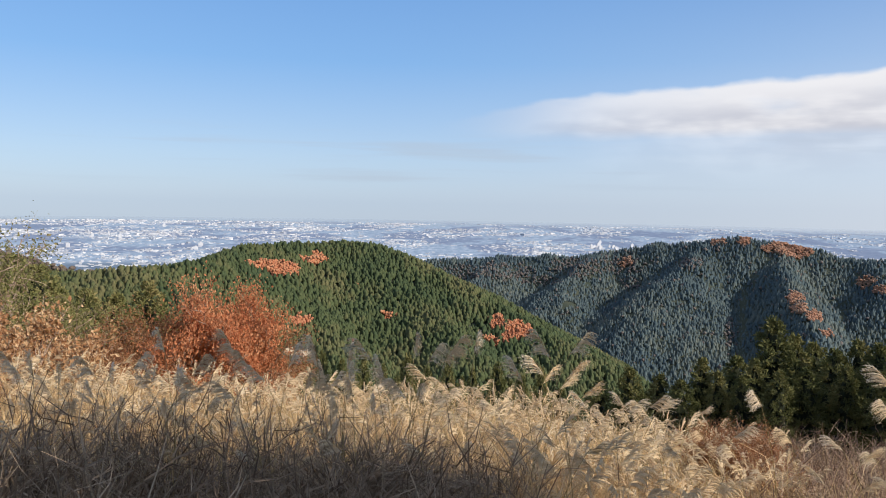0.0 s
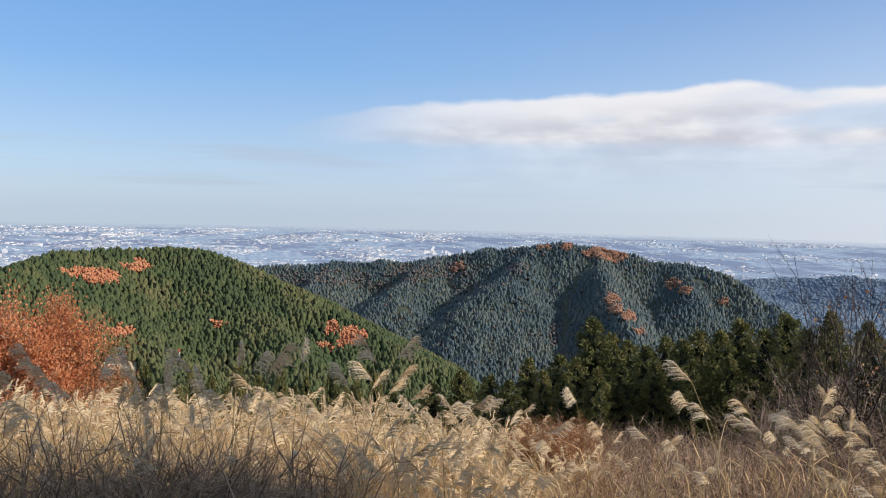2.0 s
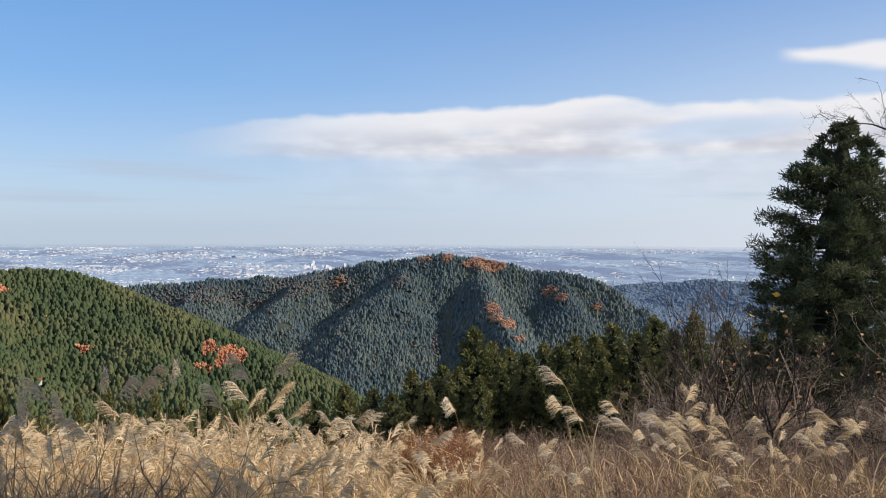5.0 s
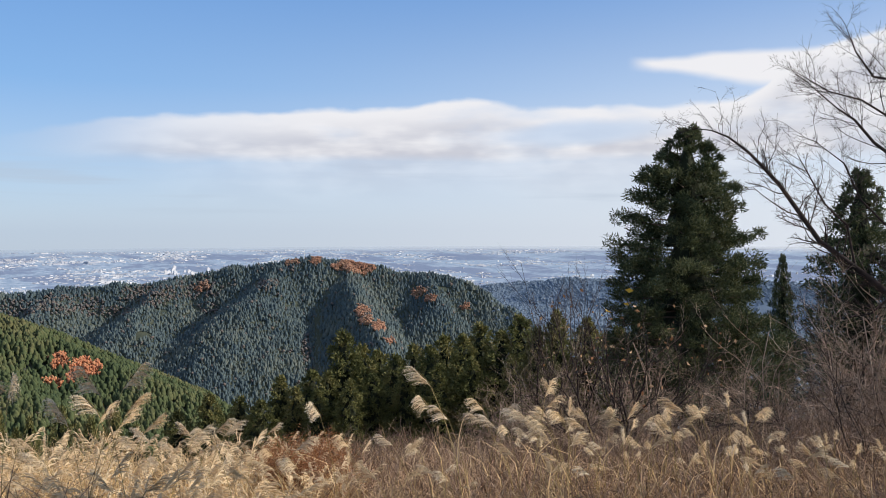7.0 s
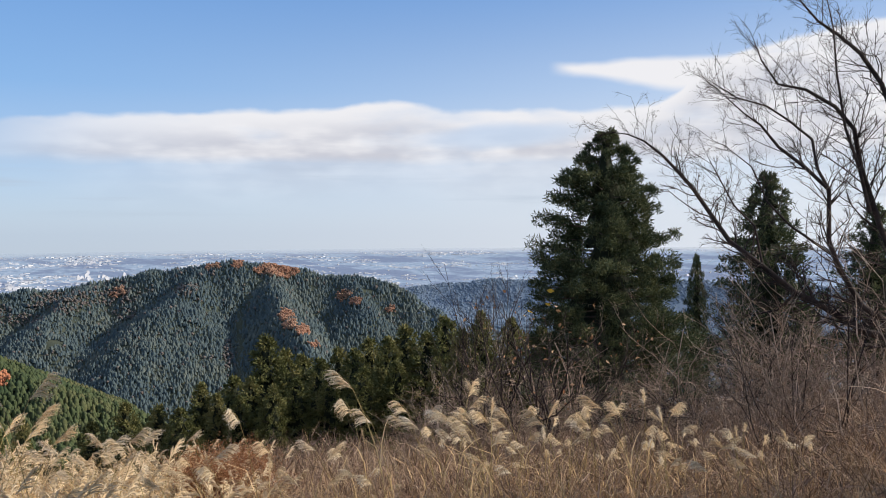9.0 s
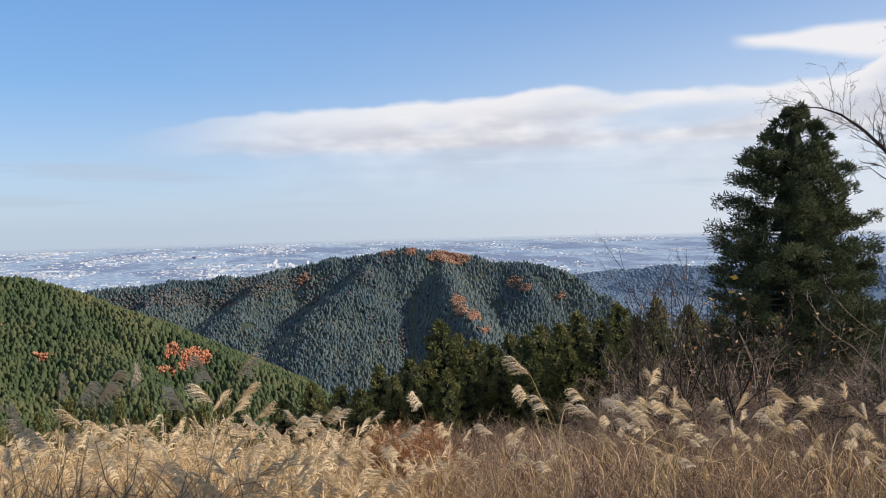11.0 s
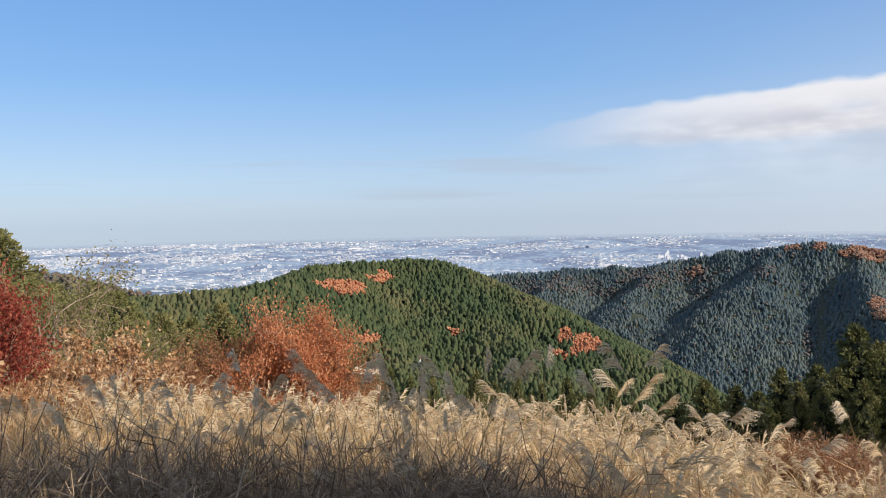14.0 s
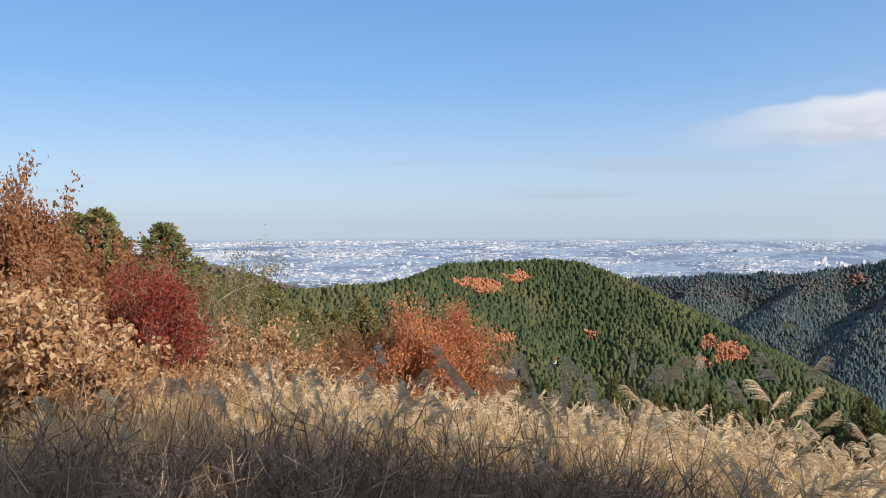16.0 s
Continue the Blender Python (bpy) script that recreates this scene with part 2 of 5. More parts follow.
def make_ground_material():
    m = bpy.data.materials.new("ground_soil_and_hazed_plain")
    m.use_nodes = True
    N = Nodes(m.node_tree)
    pos = N.add("NewGeometry").outputs["Position"]
    sep = N.add("SeparateXYZ")
    N.put(sep.inputs[0], pos)
    x, y, z = sep.outputs
    r = N.math("SQRT", N.math("ADD", N.math("MULTIPLY", x, x), N.math("MULTIPLY", y, y)))
    n = N.noise(pos, 1.1, 6, 0.65)
    near = N.ramp(n, (0.3, (0.13, 0.085, 0.05)), (0.55, (0.28, 0.20, 0.11)), (0.75, (0.40, 0.30, 0.17)))
    wood = N.ramp(N.noise(pos, 0.05, 5, 0.6), (0.3, (0.048, 0.062, 0.050)), (0.7, (0.085, 0.092, 0.066)))
    # the plain: built-up land, fields and dark woods, all tinted blue as painted haze
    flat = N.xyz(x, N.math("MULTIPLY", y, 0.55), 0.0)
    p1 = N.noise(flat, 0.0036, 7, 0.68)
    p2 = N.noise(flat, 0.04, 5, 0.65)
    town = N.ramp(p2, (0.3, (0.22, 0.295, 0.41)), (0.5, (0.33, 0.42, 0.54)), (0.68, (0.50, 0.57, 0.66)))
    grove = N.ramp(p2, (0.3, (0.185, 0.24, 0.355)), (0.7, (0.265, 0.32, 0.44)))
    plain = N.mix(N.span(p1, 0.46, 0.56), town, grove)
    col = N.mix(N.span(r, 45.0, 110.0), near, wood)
    # low far hills: haze blue put into the base colour
    hazed_hills = N.ramp(N.noise(pos, 0.006, 5, 0.6), (0.3, (0.15, 0.205, 0.285)), (0.7, (0.195, 0.25, 0.32)))
    col = N.mix(N.span(r, 1680.0, 1780.0), col, hazed_hills)
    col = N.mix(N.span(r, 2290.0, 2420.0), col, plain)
    b = N.add("BsdfPrincipled")
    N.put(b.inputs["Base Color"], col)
    b.inputs["Roughness"].default_value = 0.95
    b.inputs["Specular IOR Level"].default_value = 0.1
    bn = N.add("Bump")
    bn.inputs["Strength"].default_value, bn.inputs["Distance"].default_value = 0.5, 0.05
    N.put(bn.inputs["Height"], n)
    N.put(b.inputs["Normal"], bn.outputs[0])
    thin = N.add("MixShader")     # the plain's far edge turns transparent, in place of horizon haze
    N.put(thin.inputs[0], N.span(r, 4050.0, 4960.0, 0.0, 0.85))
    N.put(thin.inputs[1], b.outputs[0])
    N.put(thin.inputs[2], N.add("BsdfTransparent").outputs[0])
    N.put(N.add("OutputMaterial").inputs[0], thin.outputs[0])
    return m


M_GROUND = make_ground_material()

# ---- mesh tools ----
EYE = 1.6


def polar(az, r):
    """Plan place at az degrees leftwards of +y and r metres from the standing place."""
    a = radians(az)
    return -math.sin(a) * r, math.cos(a) * r


class Geo:
    """Gathers vertices and faces for one mesh."""

    def __init__(self):
        self.v, self.f, self.n = [], [], 0

    def add(self, verts, faces):
        self.v.append(np.asarray(verts, float).reshape(-1, 3))
        for width in {len(q) for q in faces} if not isinstance(faces, np.ndarray) else {faces.shape[1]}:
            arr = np.asarray([q for q in faces if len(q) == width]) if not isinstance(faces, np.ndarray) else faces
            self.f.append(arr + self.n)
        self.n += len(self.v[-1])

    def tube(self, pts, radii, sides=5):
        pts = np.asarray(pts, float)
        n = len(pts)
        tan = np.gradient(pts, axis=0)
        tan /= np.linalg.norm(tan, axis=1)[:, None] + 1e-9
        ref = np.where(np.abs(tan[:, 2:3]) > 0.9, [[1.0, 0, 0]], [[0, 0, 1.0]])
        u = np.cross(tan, ref)
        u /= np.linalg.norm(u, axis=1)[:, None] + 1e-9
        w = np.cross(tan, u)
        a = np.arange(sides) * 2 * np.pi / sides
        ring = u[:, None] * np.cos(a)[None, :, None] + w[:, None] * np.sin(a)[None, :, None]
        verts = pts[:, None] + ring * np.asarray(radii, float)[:, None, None]
        i = np.arange(n - 1)[:, None] * sides
        j = np.arange(sides)[None]
        k = (j + 1) % sides
        self.add(verts, np.stack([i + j, i + k, i + sides + k, i + sides + j], -1).reshape(-1, 4))

    def quads(self, corners):
        """corners: n x 4 x 3"""
        c = np.asarray(corners, float)
        self.add(c.reshape(-1, 3), np.arange(len(c) * 4).reshape(-1, 4))

    def mesh(self, name, smooth=False):
        me = bpy.data.meshes.new(name)
        verts = np.concatenate(self.v)
        loops = np.concatenate([f.ravel() for f in self.f])
        sizes = np.concatenate([np.full(len(f), f.shape[1]) for f in self.f])
        me.vertices.add(len(verts))
        me.vertices.foreach_set("co", verts.astype(np.float32).ravel())
        me.loops.add(len(loops))
        me.loops.foreach_set("vertex_index", loops.astype(np.int32))
        me.polygons.add(len(sizes))
        starts = np.concatenate([[0], np.cumsum(sizes)[:-1]])
        me.polygons.foreach_set("loop_start", starts.astype(np.int32))
        me.polygons.foreach_set("use_smooth", np.full(len(sizes), smooth))
        me.update(calc_edges=True)
        me.validate()
        return me


def part(name, geo, mat, parent=None, label="", smooth=False):
    me = geo.mesh(name, smooth) if isinstance(geo, Geo) else geo
    if not me.materials:
        me.materials.append(mat)
    ob = new(name, me)
    ob.parent = parent
    if label:
        ob["label"] = label
    return ob


def thing(name, label, category, group="", at=(0, 0, 0)):
    e = new(name)
    e.location = at
    return tagged(e, label, category, group)


def unit(v):
    return v / (np.linalg.norm(v, axis=-1, keepdims=True) + 1e-9)


# ---- land ----
def fbm(x, y, scale, octaves=4):
    """Smooth pseudo noise from summed waves, for arrays."""
    out, amp, k = np.zeros_like(x), 1.0, 2 * np.pi / scale
    for i in range(octaves):
        for j, (c, s) in enumerate(((0.8, 0.6), (-0.5, 0.87), (0.25, -0.97))):
            out += amp * np.sin(k * (x * c + y * s) + 1.7 * i + 2.3 * j + 1.3 * np.sin(k * 0.7 * (y * c - x * s) + j))
        amp *= 0.5
        k *= 2.07
    return out / 4.0


def crest(rows):
    """Ridge line from (azimuth, height angle, distance) rows; the height is that of the ground below trees of the given height."""
    return [(*polar(a, r), EYE + r * math.tan(radians(e)) - 8.0) for a, e, r in rows]


HILL_1 = [
    crest([(54, -4.5, 720), (42, -4.3, 700), (34, -4.4, 700), (26, -4.75, 660), (20.2, -4.5, 660), (17, -4.15, 680), (14.3, -3.1, 740), (11.3, -2.88, 780), (7.1, -2.73, 800), (4.7, -2.94, 790), (2.2, -3.88, 770), (-1, -5.34, 740), (-4.9, -7.55, 700), (-8.8, -9.64, 660), (-12.5, -12.6, 620), (-17, -16, 590)]),
    crest([(11.5, -3.2, 770), (9.5, -6.5, 690), (8, -9.5, 610)]),
    crest([(3.5, -4.2, 765), (0.5, -7.5, 680), (-2, -10.5, 600)]),
    crest([(19, -4.8, 650), (17, -7.5, 590), (15, -10.5, 530)]),
]
HILL_2 = [
    crest([(9, -5.2, 1700), (1.5, -4.04, 1640), (-4.1, -3.54, 1600), (-8.2, -3.36, 1580), (-12.3, -2.92, 1560), (-15.6, -2.42, 1530), (-18.4, -2.04, 1510), (-20.8, -1.88, 1500), (-22.7, -1.98, 1500), (-24.9, -2.22, 1500), (-26.2, -2.68, 1500), (-28.1, -2.87, 1490), (-30, -3.29, 1480), (-31.8, -3.66, 1470), (-33.2, -4.33, 1450), (-35, -5.52, 1430), (-38, -8.5, 1400)]),
    crest([(-18.8, -2.2, 1500), (-16.9, -4.3, 1400), (-15.3, -7, 1290), (-14.0, -10, 1180), (-13, -13, 1100)]),
    crest([(-23.4, -2.25, 1485), (-23.8, -3.8, 1395), (-24.3, -5.4, 1300), (-25.4, -7.2, 1210), (-26.8, -9.8, 1120), (-28, -12.5, 1050)]),
    crest([(-11.6, -3.1, 1555), (-8.7, -5.6, 1440), (-6.2, -8.4, 1330), (-4, -11, 1240)]),
    crest([(-4.6, -3.7, 1590), (-2.2, -5.6, 1490), (0.4, -8.0, 1400), (2.5, -10.5, 1310)]),
    crest([(-28.8, -3.1, 1480), (-30, -5.2, 1390), (-32, -8, 1300)]),
]
SPUR_SLOPES = (0.95, 0.56, 0.95, 0.54, 0.50, 0.66)
HILL_3 = [
    crest([(-27, -4.6, 2300), (-32, -4.1, 2250), (-34.1, -3.75, 2200), (-37, -3.55, 2200), (-39, -3.3, 2150), (-41.4, -3.4, 2100), (-48, -3.3, 2050), (-56, -3.4, 2000), (-66, -3.8, 2000)]),
]
HILL_4 = [crest([(42, -2.2, 1250), (36, -2.2, 1200), (31.5, -2.75, 1150), (28.5, -3.6, 1120), (26.2, -4.4, 1100), (23, -5.2, 1080), (18, -7, 1060)])]


def ridge_height(x, y, ridges, slope):
    out = np.full(x.shape, -1e9)
    for k, line in enumerate(ridges):
        s = SPUR_SLOPES[k] if slope > 0.9 else slope
        for (ax, ay, az), (bx, by, bz) in zip(line[:-1], line[1:]):
            dx, dy = bx - ax, by - ay
            t = np.clip(((x - ax) * dx + (y - ay) * dy) / (dx * dx + dy * dy), 0, 1)
            d = np.hypot(x - ax - t * dx, y - ay - t * dy)
            h = az + t * (bz - az) - s * (np.sqrt(d * d + 90.0) - 9.5)
            out = np.maximum(out, h)
    return out


def near_height(x, y):
    f = np.maximum(y, 0.0)
    z = -0.03 - 0.19 * f - 0.06 * np.clip(x, -60, 60) * np.clip(f / 6.0, 0, 1) - 0.05 * np.minimum(y, 0.0)
    k = np.clip(f - 12.0, 0.0, 60.0)
    z -= 0.018 * k ** 1.6
    z -= 0.36 * np.maximum(f - 72.0, 0.0)
    r = np.hypot(x, y)
    z -= 0.30 * np.maximum(np.hypot(x, np.minimum(y, 0)) - 70.0, 0.0)
    return z + 0.10 * fbm(x, y, 7.0, 3) * np.clip(r / 6 - 0.3, 0, 1)


def plain_height(x, y):
    r = np.hypot(x, y)
    t = np.clip((r - 1900.0) / 3060.0, 0, 1)
    dip = np.clip((1850.0 - r) / 500.0, 0, 1)
    return -195.0 + 93.0 * t ** 0.8 - 130.0 * dip * dip * (3 - 2 * dip) + 0.3 * fbm(x, y, 700.0, 2)


def height(x, y):
    x, y = np.asarray(x, float), np.asarray(y, float)
    h = np.maximum(near_height(x, y), plain_height(x, y))
    rough = 3.5 * fbm(x, y, 120.0, 3)
    h = np.maximum(h, ridge_height(x, y, HILL_1, 0.52) + rough * 0.5)
    h = np.maximum(h, ridge_height(x, y, HILL_2, 0.95) + rough * 1.7 + 7.0 * fbm(x, y, 190.0, 3))
    h = np.maximum(h, ridge_height(x, y, HILL_3, 0.35) + rough)
    h = np.maximum(h, ridge_height(x, y, HILL_4, 0.45) + rough)
    return h


def ground_at(x, y):
    return float(height(np.array([x]), np.array([y]))[0])


def make_ground():
    rings = np.concatenate([[0.4], np.geomspace(1.0, 100.0, 70), np.linspace(104, 400, 40), np.linspace(408, 1800, 110), np.geomspace(1820, 4985, 50)])
    az = np.concatenate([np.arange(-80, 60, 0.75), np.arange(60, 280, 3.0)])
    a = np.radians(az)
    R, A = np.meshgrid(rings, a, indexing="ij")
    x, y = -np.sin(A) * R, np.cos(A) * R
    z = height(x, y)
    g = Geo()
    n, m = len(rings), len(az)
    i = np.arange(n - 1)[:, None] * m
    j = np.arange(m)[None]
    k = (j + 1) % m
    faces = np.stack([i + j, i + m + j, i + m + k, i + k], -1).reshape(-1, 4)
    g.add(np.stack([x, y, z], -1), faces)
    g.add([(x[0, q], y[0, q], z[0, q]) for q in range(m)], [tuple(range(m))])
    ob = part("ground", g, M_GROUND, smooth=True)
    tagged(ob, "dry hillside falling to wooded valleys and a wide plain in painted haze", "ground", kind="structure")


make_ground()


# ---- far woods ----
def conifer_templates(rng, rings=((0.14, 0.21), (0.46, 0.23), (0.76, 0.13)), count=10):
    """Ragged rounded conifer crowns of unit height, as vertex arrays with faces."""
    out = []
    sides = 6
    for _ in range(count):
        fat, v = rng.uniform(0.8, 1.2), []
        for t, (z0, rr) in enumerate(rings):
            off = rng.uniform(-0.03, 0.03, 2)
            for q in range(sides):
                a = 2 * math.pi * (q + 0.5 * (t % 2)) / sides + rng.uniform(-0.3, 0.3)
                k = rr * fat * (1 + rng.uniform(-0.38, 0.38))
                v.append((off[0] + k * math.cos(a), off[1] + k * math.sin(a), z0 + rng.uniform(-0.09, 0.09)))
        v.append((rng.uniform(-0.02, 0.02), rng.uniform(-0.02, 0.02), 1.0))
        f = []
        for t in range(len(rings) - 1):
            b = t * sides
            for q in range(sides):
                k = (q + 1) % sides
                f += [(b + q, b + k, b + sides + q), (b + k, b + sides + k, b + sides + q)]
        b = (len(rings) - 1) * sides
        f += [(b + q, b + (q + 1) % sides, b + sides) for q in range(sides)]
        out.append((np.array(v), np.array(f)))
    return out


def crown_templates(rng, count=5, lumps=4, fine=1, lump=0.26, reach=0.2):
    """Rounded, lumpy broadleaf crowns of unit height."""
    out = []
    for _ in range(count):
        V, F, n = [], [], 0
        for k in range(lumps):
            bm = bmesh.new()
            bmesh.ops.create_icosphere(bm, subdivisions=fine, radius=lump)
            c = np.array([rng.uniform(-reach, reach), rng.uniform(-reach, reach), 0.42 + 0.44 * k / lumps + rng.uniform(-0.06, 0.06)])
            v = np.array([tuple(q.co) for q in bm.verts]) * (1 + rng.uniform(-0.36, 0.36, (len(bm.verts), 1))) + c
            f = np.array([[q.index for q in p.verts] for p in bm.faces])
            bm.free()
            V.append(v)
            F.append(f + n)
            n += len(v)
        out.append((np.concatenate(V), np.concatenate(F)))
    return out


def plant(name, label, mat, templates, x, y, tall, wide, seed, sink=0.8):
    """One mesh of many far trees."""
    rng = np.random.RandomState(seed)
    z = height(x, y)
    g = Geo()
    kind = rng.randint(0, len(templates), len(x))
    for k, (v, f) in enumerate(templates):
        idx = np.where(kind == k)[0]
        if not len(idx):
            continue
        a = rng.uniform(0, 6.283, len(idx))
        h = tall * rng.uniform(0.6, 1.3, len(idx)) * (1 + 0.12 * fbm(x[idx], y[idx], 55.0, 2))
        w = h * wide * rng.uniform(0.8, 1.25, len(idx))
        c, s = np.cos(a)[:, None], np.sin(a)[:, None]
        vx = (v[None, :, 0] * c - v[None, :, 1] * s) * w[:, None] + x[idx][:, None]
        vy = (v[None, :, 0] * s + v[None, :, 1] * c) * w[:, None] + y[idx][:, None]
        vz = v[None, :, 2] * h[:, None] + z[idx][:, None] - sink
        faces = (f[None] + (np.arange(len(idx)) * len(v))[:, None, None]).reshape(-1, f.shape[1])
        g.add(np.stack([vx, vy, vz], -1).reshape(-1, 3), faces)
    ob = part(name, g, mat, smooth=True)
    return tagged(ob, label, "forest", kind="stuff")


def scatter(rng, az0, az1, r0, r1, step):
    """Jittered places in a sector, even in plan."""
    pts = []
    r = r0
    while r < r1:
        n = int(radians(az1 - az0) * r / step)
        a = np.linspace(az0, az1, max(n, 2)) + rng.uniform(-0.5, 0.5, max(n, 2)) * (az1 - az0) / max(n, 2) * 1.3
        q = r + rng.uniform(-0.65, 0.65, len(a)) * step
        pts.append(np.stack([-np.sin(np.radians(a)) * q, np.cos(np.radians(a)) * q], 1))
        r += step
    return np.concatenate(pts)


def angles(x, y, z):
    return np.degrees(np.arctan2(-x, y)), np.degrees(np.arctan2(z - EYE, np.hypot(x, y)))


def on_hill(p, ridges, slope, lowest):
    """Which places belong to a hill rather than to the valley."""
    h = ridge_height(p[:, 0], p[:, 1], ridges, slope)
    return (h > height(p[:, 0], p[:, 1]) - 8) & (h > lowest)


def seen_face(p):
    """Drops places well behind a crest, as looked at from the standing place."""
    x, y = p[:, 0], p[:, 1]
    z = height(x, y) + 18
    keep = np.ones(len(p), bool)
    for s in np.linspace(0.35, 0.985, 34):
        hh = height(x * s, y * s) + 8
        keep &= ~(hh > EYE + (z - EYE) * s)
    return keep


def patches(x, y, spots):
    """True near any of the spots given as (azimuth, angle of height, half width, half height) on the hill's face."""
    z = height(x, y) + 8
    a, e = angles(x, y, z)
    m = np.zeros(len(x), bool)
    for sa, se, wa, we in spots:
        m |= ((a - sa) / wa) ** 2 + ((e - se) / we) ** 2 < 1 + 0.55 * fbm(x, y, 38.0, 2)
    return m


rng = np.random.RandomState(11)
CONIF, ROUND = conifer_templates(rng), crown_templates(rng)
CONIF_FAR = conifer_templates(rng, ((0.22, 0.25), (0.60, 0.15)))
LEAFY = crown_templates(rng, 6, 8, 1, 0.15, 0.3)
ROUND_FAR = crown_templates(rng, 6, 2, 1)

p = scatter(rng, -18, 52, 420, 860, 2.85)
p = p[on_hill(p, HILL_1, 0.52, -160)]
p = p[seen_face(p)]
or1 = patches(p[:, 0], p[:, 1], [(12.8, -4.2, 1.0, 0.30), (11.5, -4.45, 1.1, 0.46), (9.1, -3.85, 0.9, 0.36), (6.0, -5.45, 0.22, 0.16), (10.1, -8.2, 0.5, 0.42), (3.9, -7.75, 0.34, 0.18), (3.2, -7.7, 0.24, 0.16), (-4.1, -8.15, 0.5, 0.45), (-5.6, -8.75, 0.9, 0.66), (-3.8, -9.5, 0.5, 0.22), (-4.7, -9.3, 0.25, 0.2)])
keep = rng.rand(len(p)) < 0.90
keep &= ~patches(p[:, 0], p[:, 1], [(10.6, -10.45, 1.5, 0.5), (6.8, -10.1, 0.7, 0.4)])
q = p[~or1 & keep]
mixed = (fbm(q[:, 0], q[:, 1], 260.0, 3) > 0.75) & (rng.rand(len(q)) < 0.35) & (q[:, 0] < 20)
plant("conifer_forest", "dense green cedar plantation on a rounded hill", M_HILL1, CONIF, q[~mixed, 0], q[~mixed, 1], 7.0, 1.22, 1, -0.6)
plant("mixed_forest", "brownish mixed trees among the hill's conifers", M_BROWNW, ROUND, q[mixed, 0], q[mixed, 1], 9.5, 1.15, 2)
o = np.repeat(p[or1], 2, 0) + rng.normal(0, 1.5, (2 * or1.sum(), 2))
plant("autumn_forest", "orange autumn trees in patches on the hill", M_ORANGE_FAR, LEAFY, o[:, 0], o[:, 1], 7.4, 0.85, 3)

p = scatter(rng, -40, 10, 960, 1720, 3.9)
p = p[on_hill(p, HILL_2, 0.95, -330)]
p = p[seen_face(p)]
or2 = patches(p[:, 0], p[:, 1], [(-21, -2.0, 0.45, 0.25), (-23.3, -2.4, 1.0, 0.4), (-24.4, -2.6, 0.9, 0.4), (-24.3, -5.6, 0.42, 0.35), (-24.6, -6.3, 0.42, 0.35), (-25.5, -6.8, 0.45, 0.3), (-26.3, -7.8, 0.3, 0.25), (-28.4, -4.35, 0.5, 0.3), (-29.2, -4.8, 0.55, 0.2), (-31.8, -5.3, 0.5, 0.16), (-13.1, -3.75, 0.5, 0.25), (-19.3, -2.1, 0.5, 0.15)])
br = patches(p[:, 0], p[:, 1], [(-12.8, -3.9, 1.8, 0.7), (-9.5, -4.2, 1.8, 0.7), (-7.0, -5.2, 1.6, 0.4), (-13.6, -5.2, 0.9, 0.4), (-4.5, -4.6, 2.2, 0.6), (-1.5, -4.7, 2.0, 0.5), (-17.5, -3.6, 0.9, 0.4), (-20.3, -8.2, 0.35, 1.0)])
br = (br & (rng.rand(len(p)) < 0.6)) | ((fbm(p[:, 0], p[:, 1], 90.0, 3) > 0.9) & (rng.rand(len(p)) < 0.5) & (p[:, 0] < 420)) | (rng.rand(len(p)) < 0.03)
q = p[~or2 & ~br]
plant("far_conifer_forest", "conifer forest on a ridged mountain, painted haze-blue", M_HILL2, CONIF_FAR, q[:, 0], q[:, 1], 8.6, 1.0, 4, 2.2)
q = p[br & ~or2]
plant("far_mixed_forest", "bare mixed wood on the far mountain, greyed by painted haze", M_BROWN_FAR, ROUND_FAR, q[:, 0], q[:, 1], 6.4, 1.2, 5)
o = np.repeat(p[or2], 2, 0) + rng.normal(0, 1.6, (2 * or2.sum(), 2))
plant("far_autumn_forest", "orange autumn trees on the far mountain, dulled by painted haze", M_ORANGE_FARTHER, LEAFY, o[:, 0], o[:, 1], 7.2, 1.15, 6)

p = np.concatenate([scatter(rng, -68, -26, 1900, 2320, 7.0), scatter(rng, -68, -34, 1300, 1900, 11.0), scatter(rng, 16, 44, 1000, 1280, 8.0)])
p = p[seen_face(p)]
z4 = p[:, 0] < 0
plant("hazy_forest", "woods on low far hills, painted pale blue as haze", M_HILL3, CONIF_FAR, p[~z4, 0], p[~z4, 1], 5.0, 2.9, 7)
plant("brown_forest", "brown mixed wood on a low hill", M_BROWNW, ROUND_FAR, p[z4, 0], p[z4, 1], 10.0, 1.2, 8)


# ---- city on the plain ----
def box_verts(x, y, z, w, d, h, a):
    """Arrays of boxes: n x 8 x 3."""
    sx = np.array([-1, 1, 1, -1, -1, 1, 1, -1]) * 0.5
    sy = np.array([-1, -1, 1, 1, -1, -1, 1, 1]) * 0.5
    sz = np.array([0, 0, 0, 0, 1, 1, 1, 1.0])
    lx, ly = sx[None] * w[:, None], sy[None] * d[:, None]
    c, s = np.cos(a)[:, None], np.sin(a)[:, None]
    return np.stack([lx * c - ly * s + x[:, None], lx * s + ly * c + y[:, None], sz[None] * h[:, None] + z[:, None] - 1], -1)


BOX_F = np.array([(0, 1, 5, 4), (1, 2, 6, 5), (2, 3, 7, 6), (3, 0, 4, 7), (4, 5, 6, 7)])


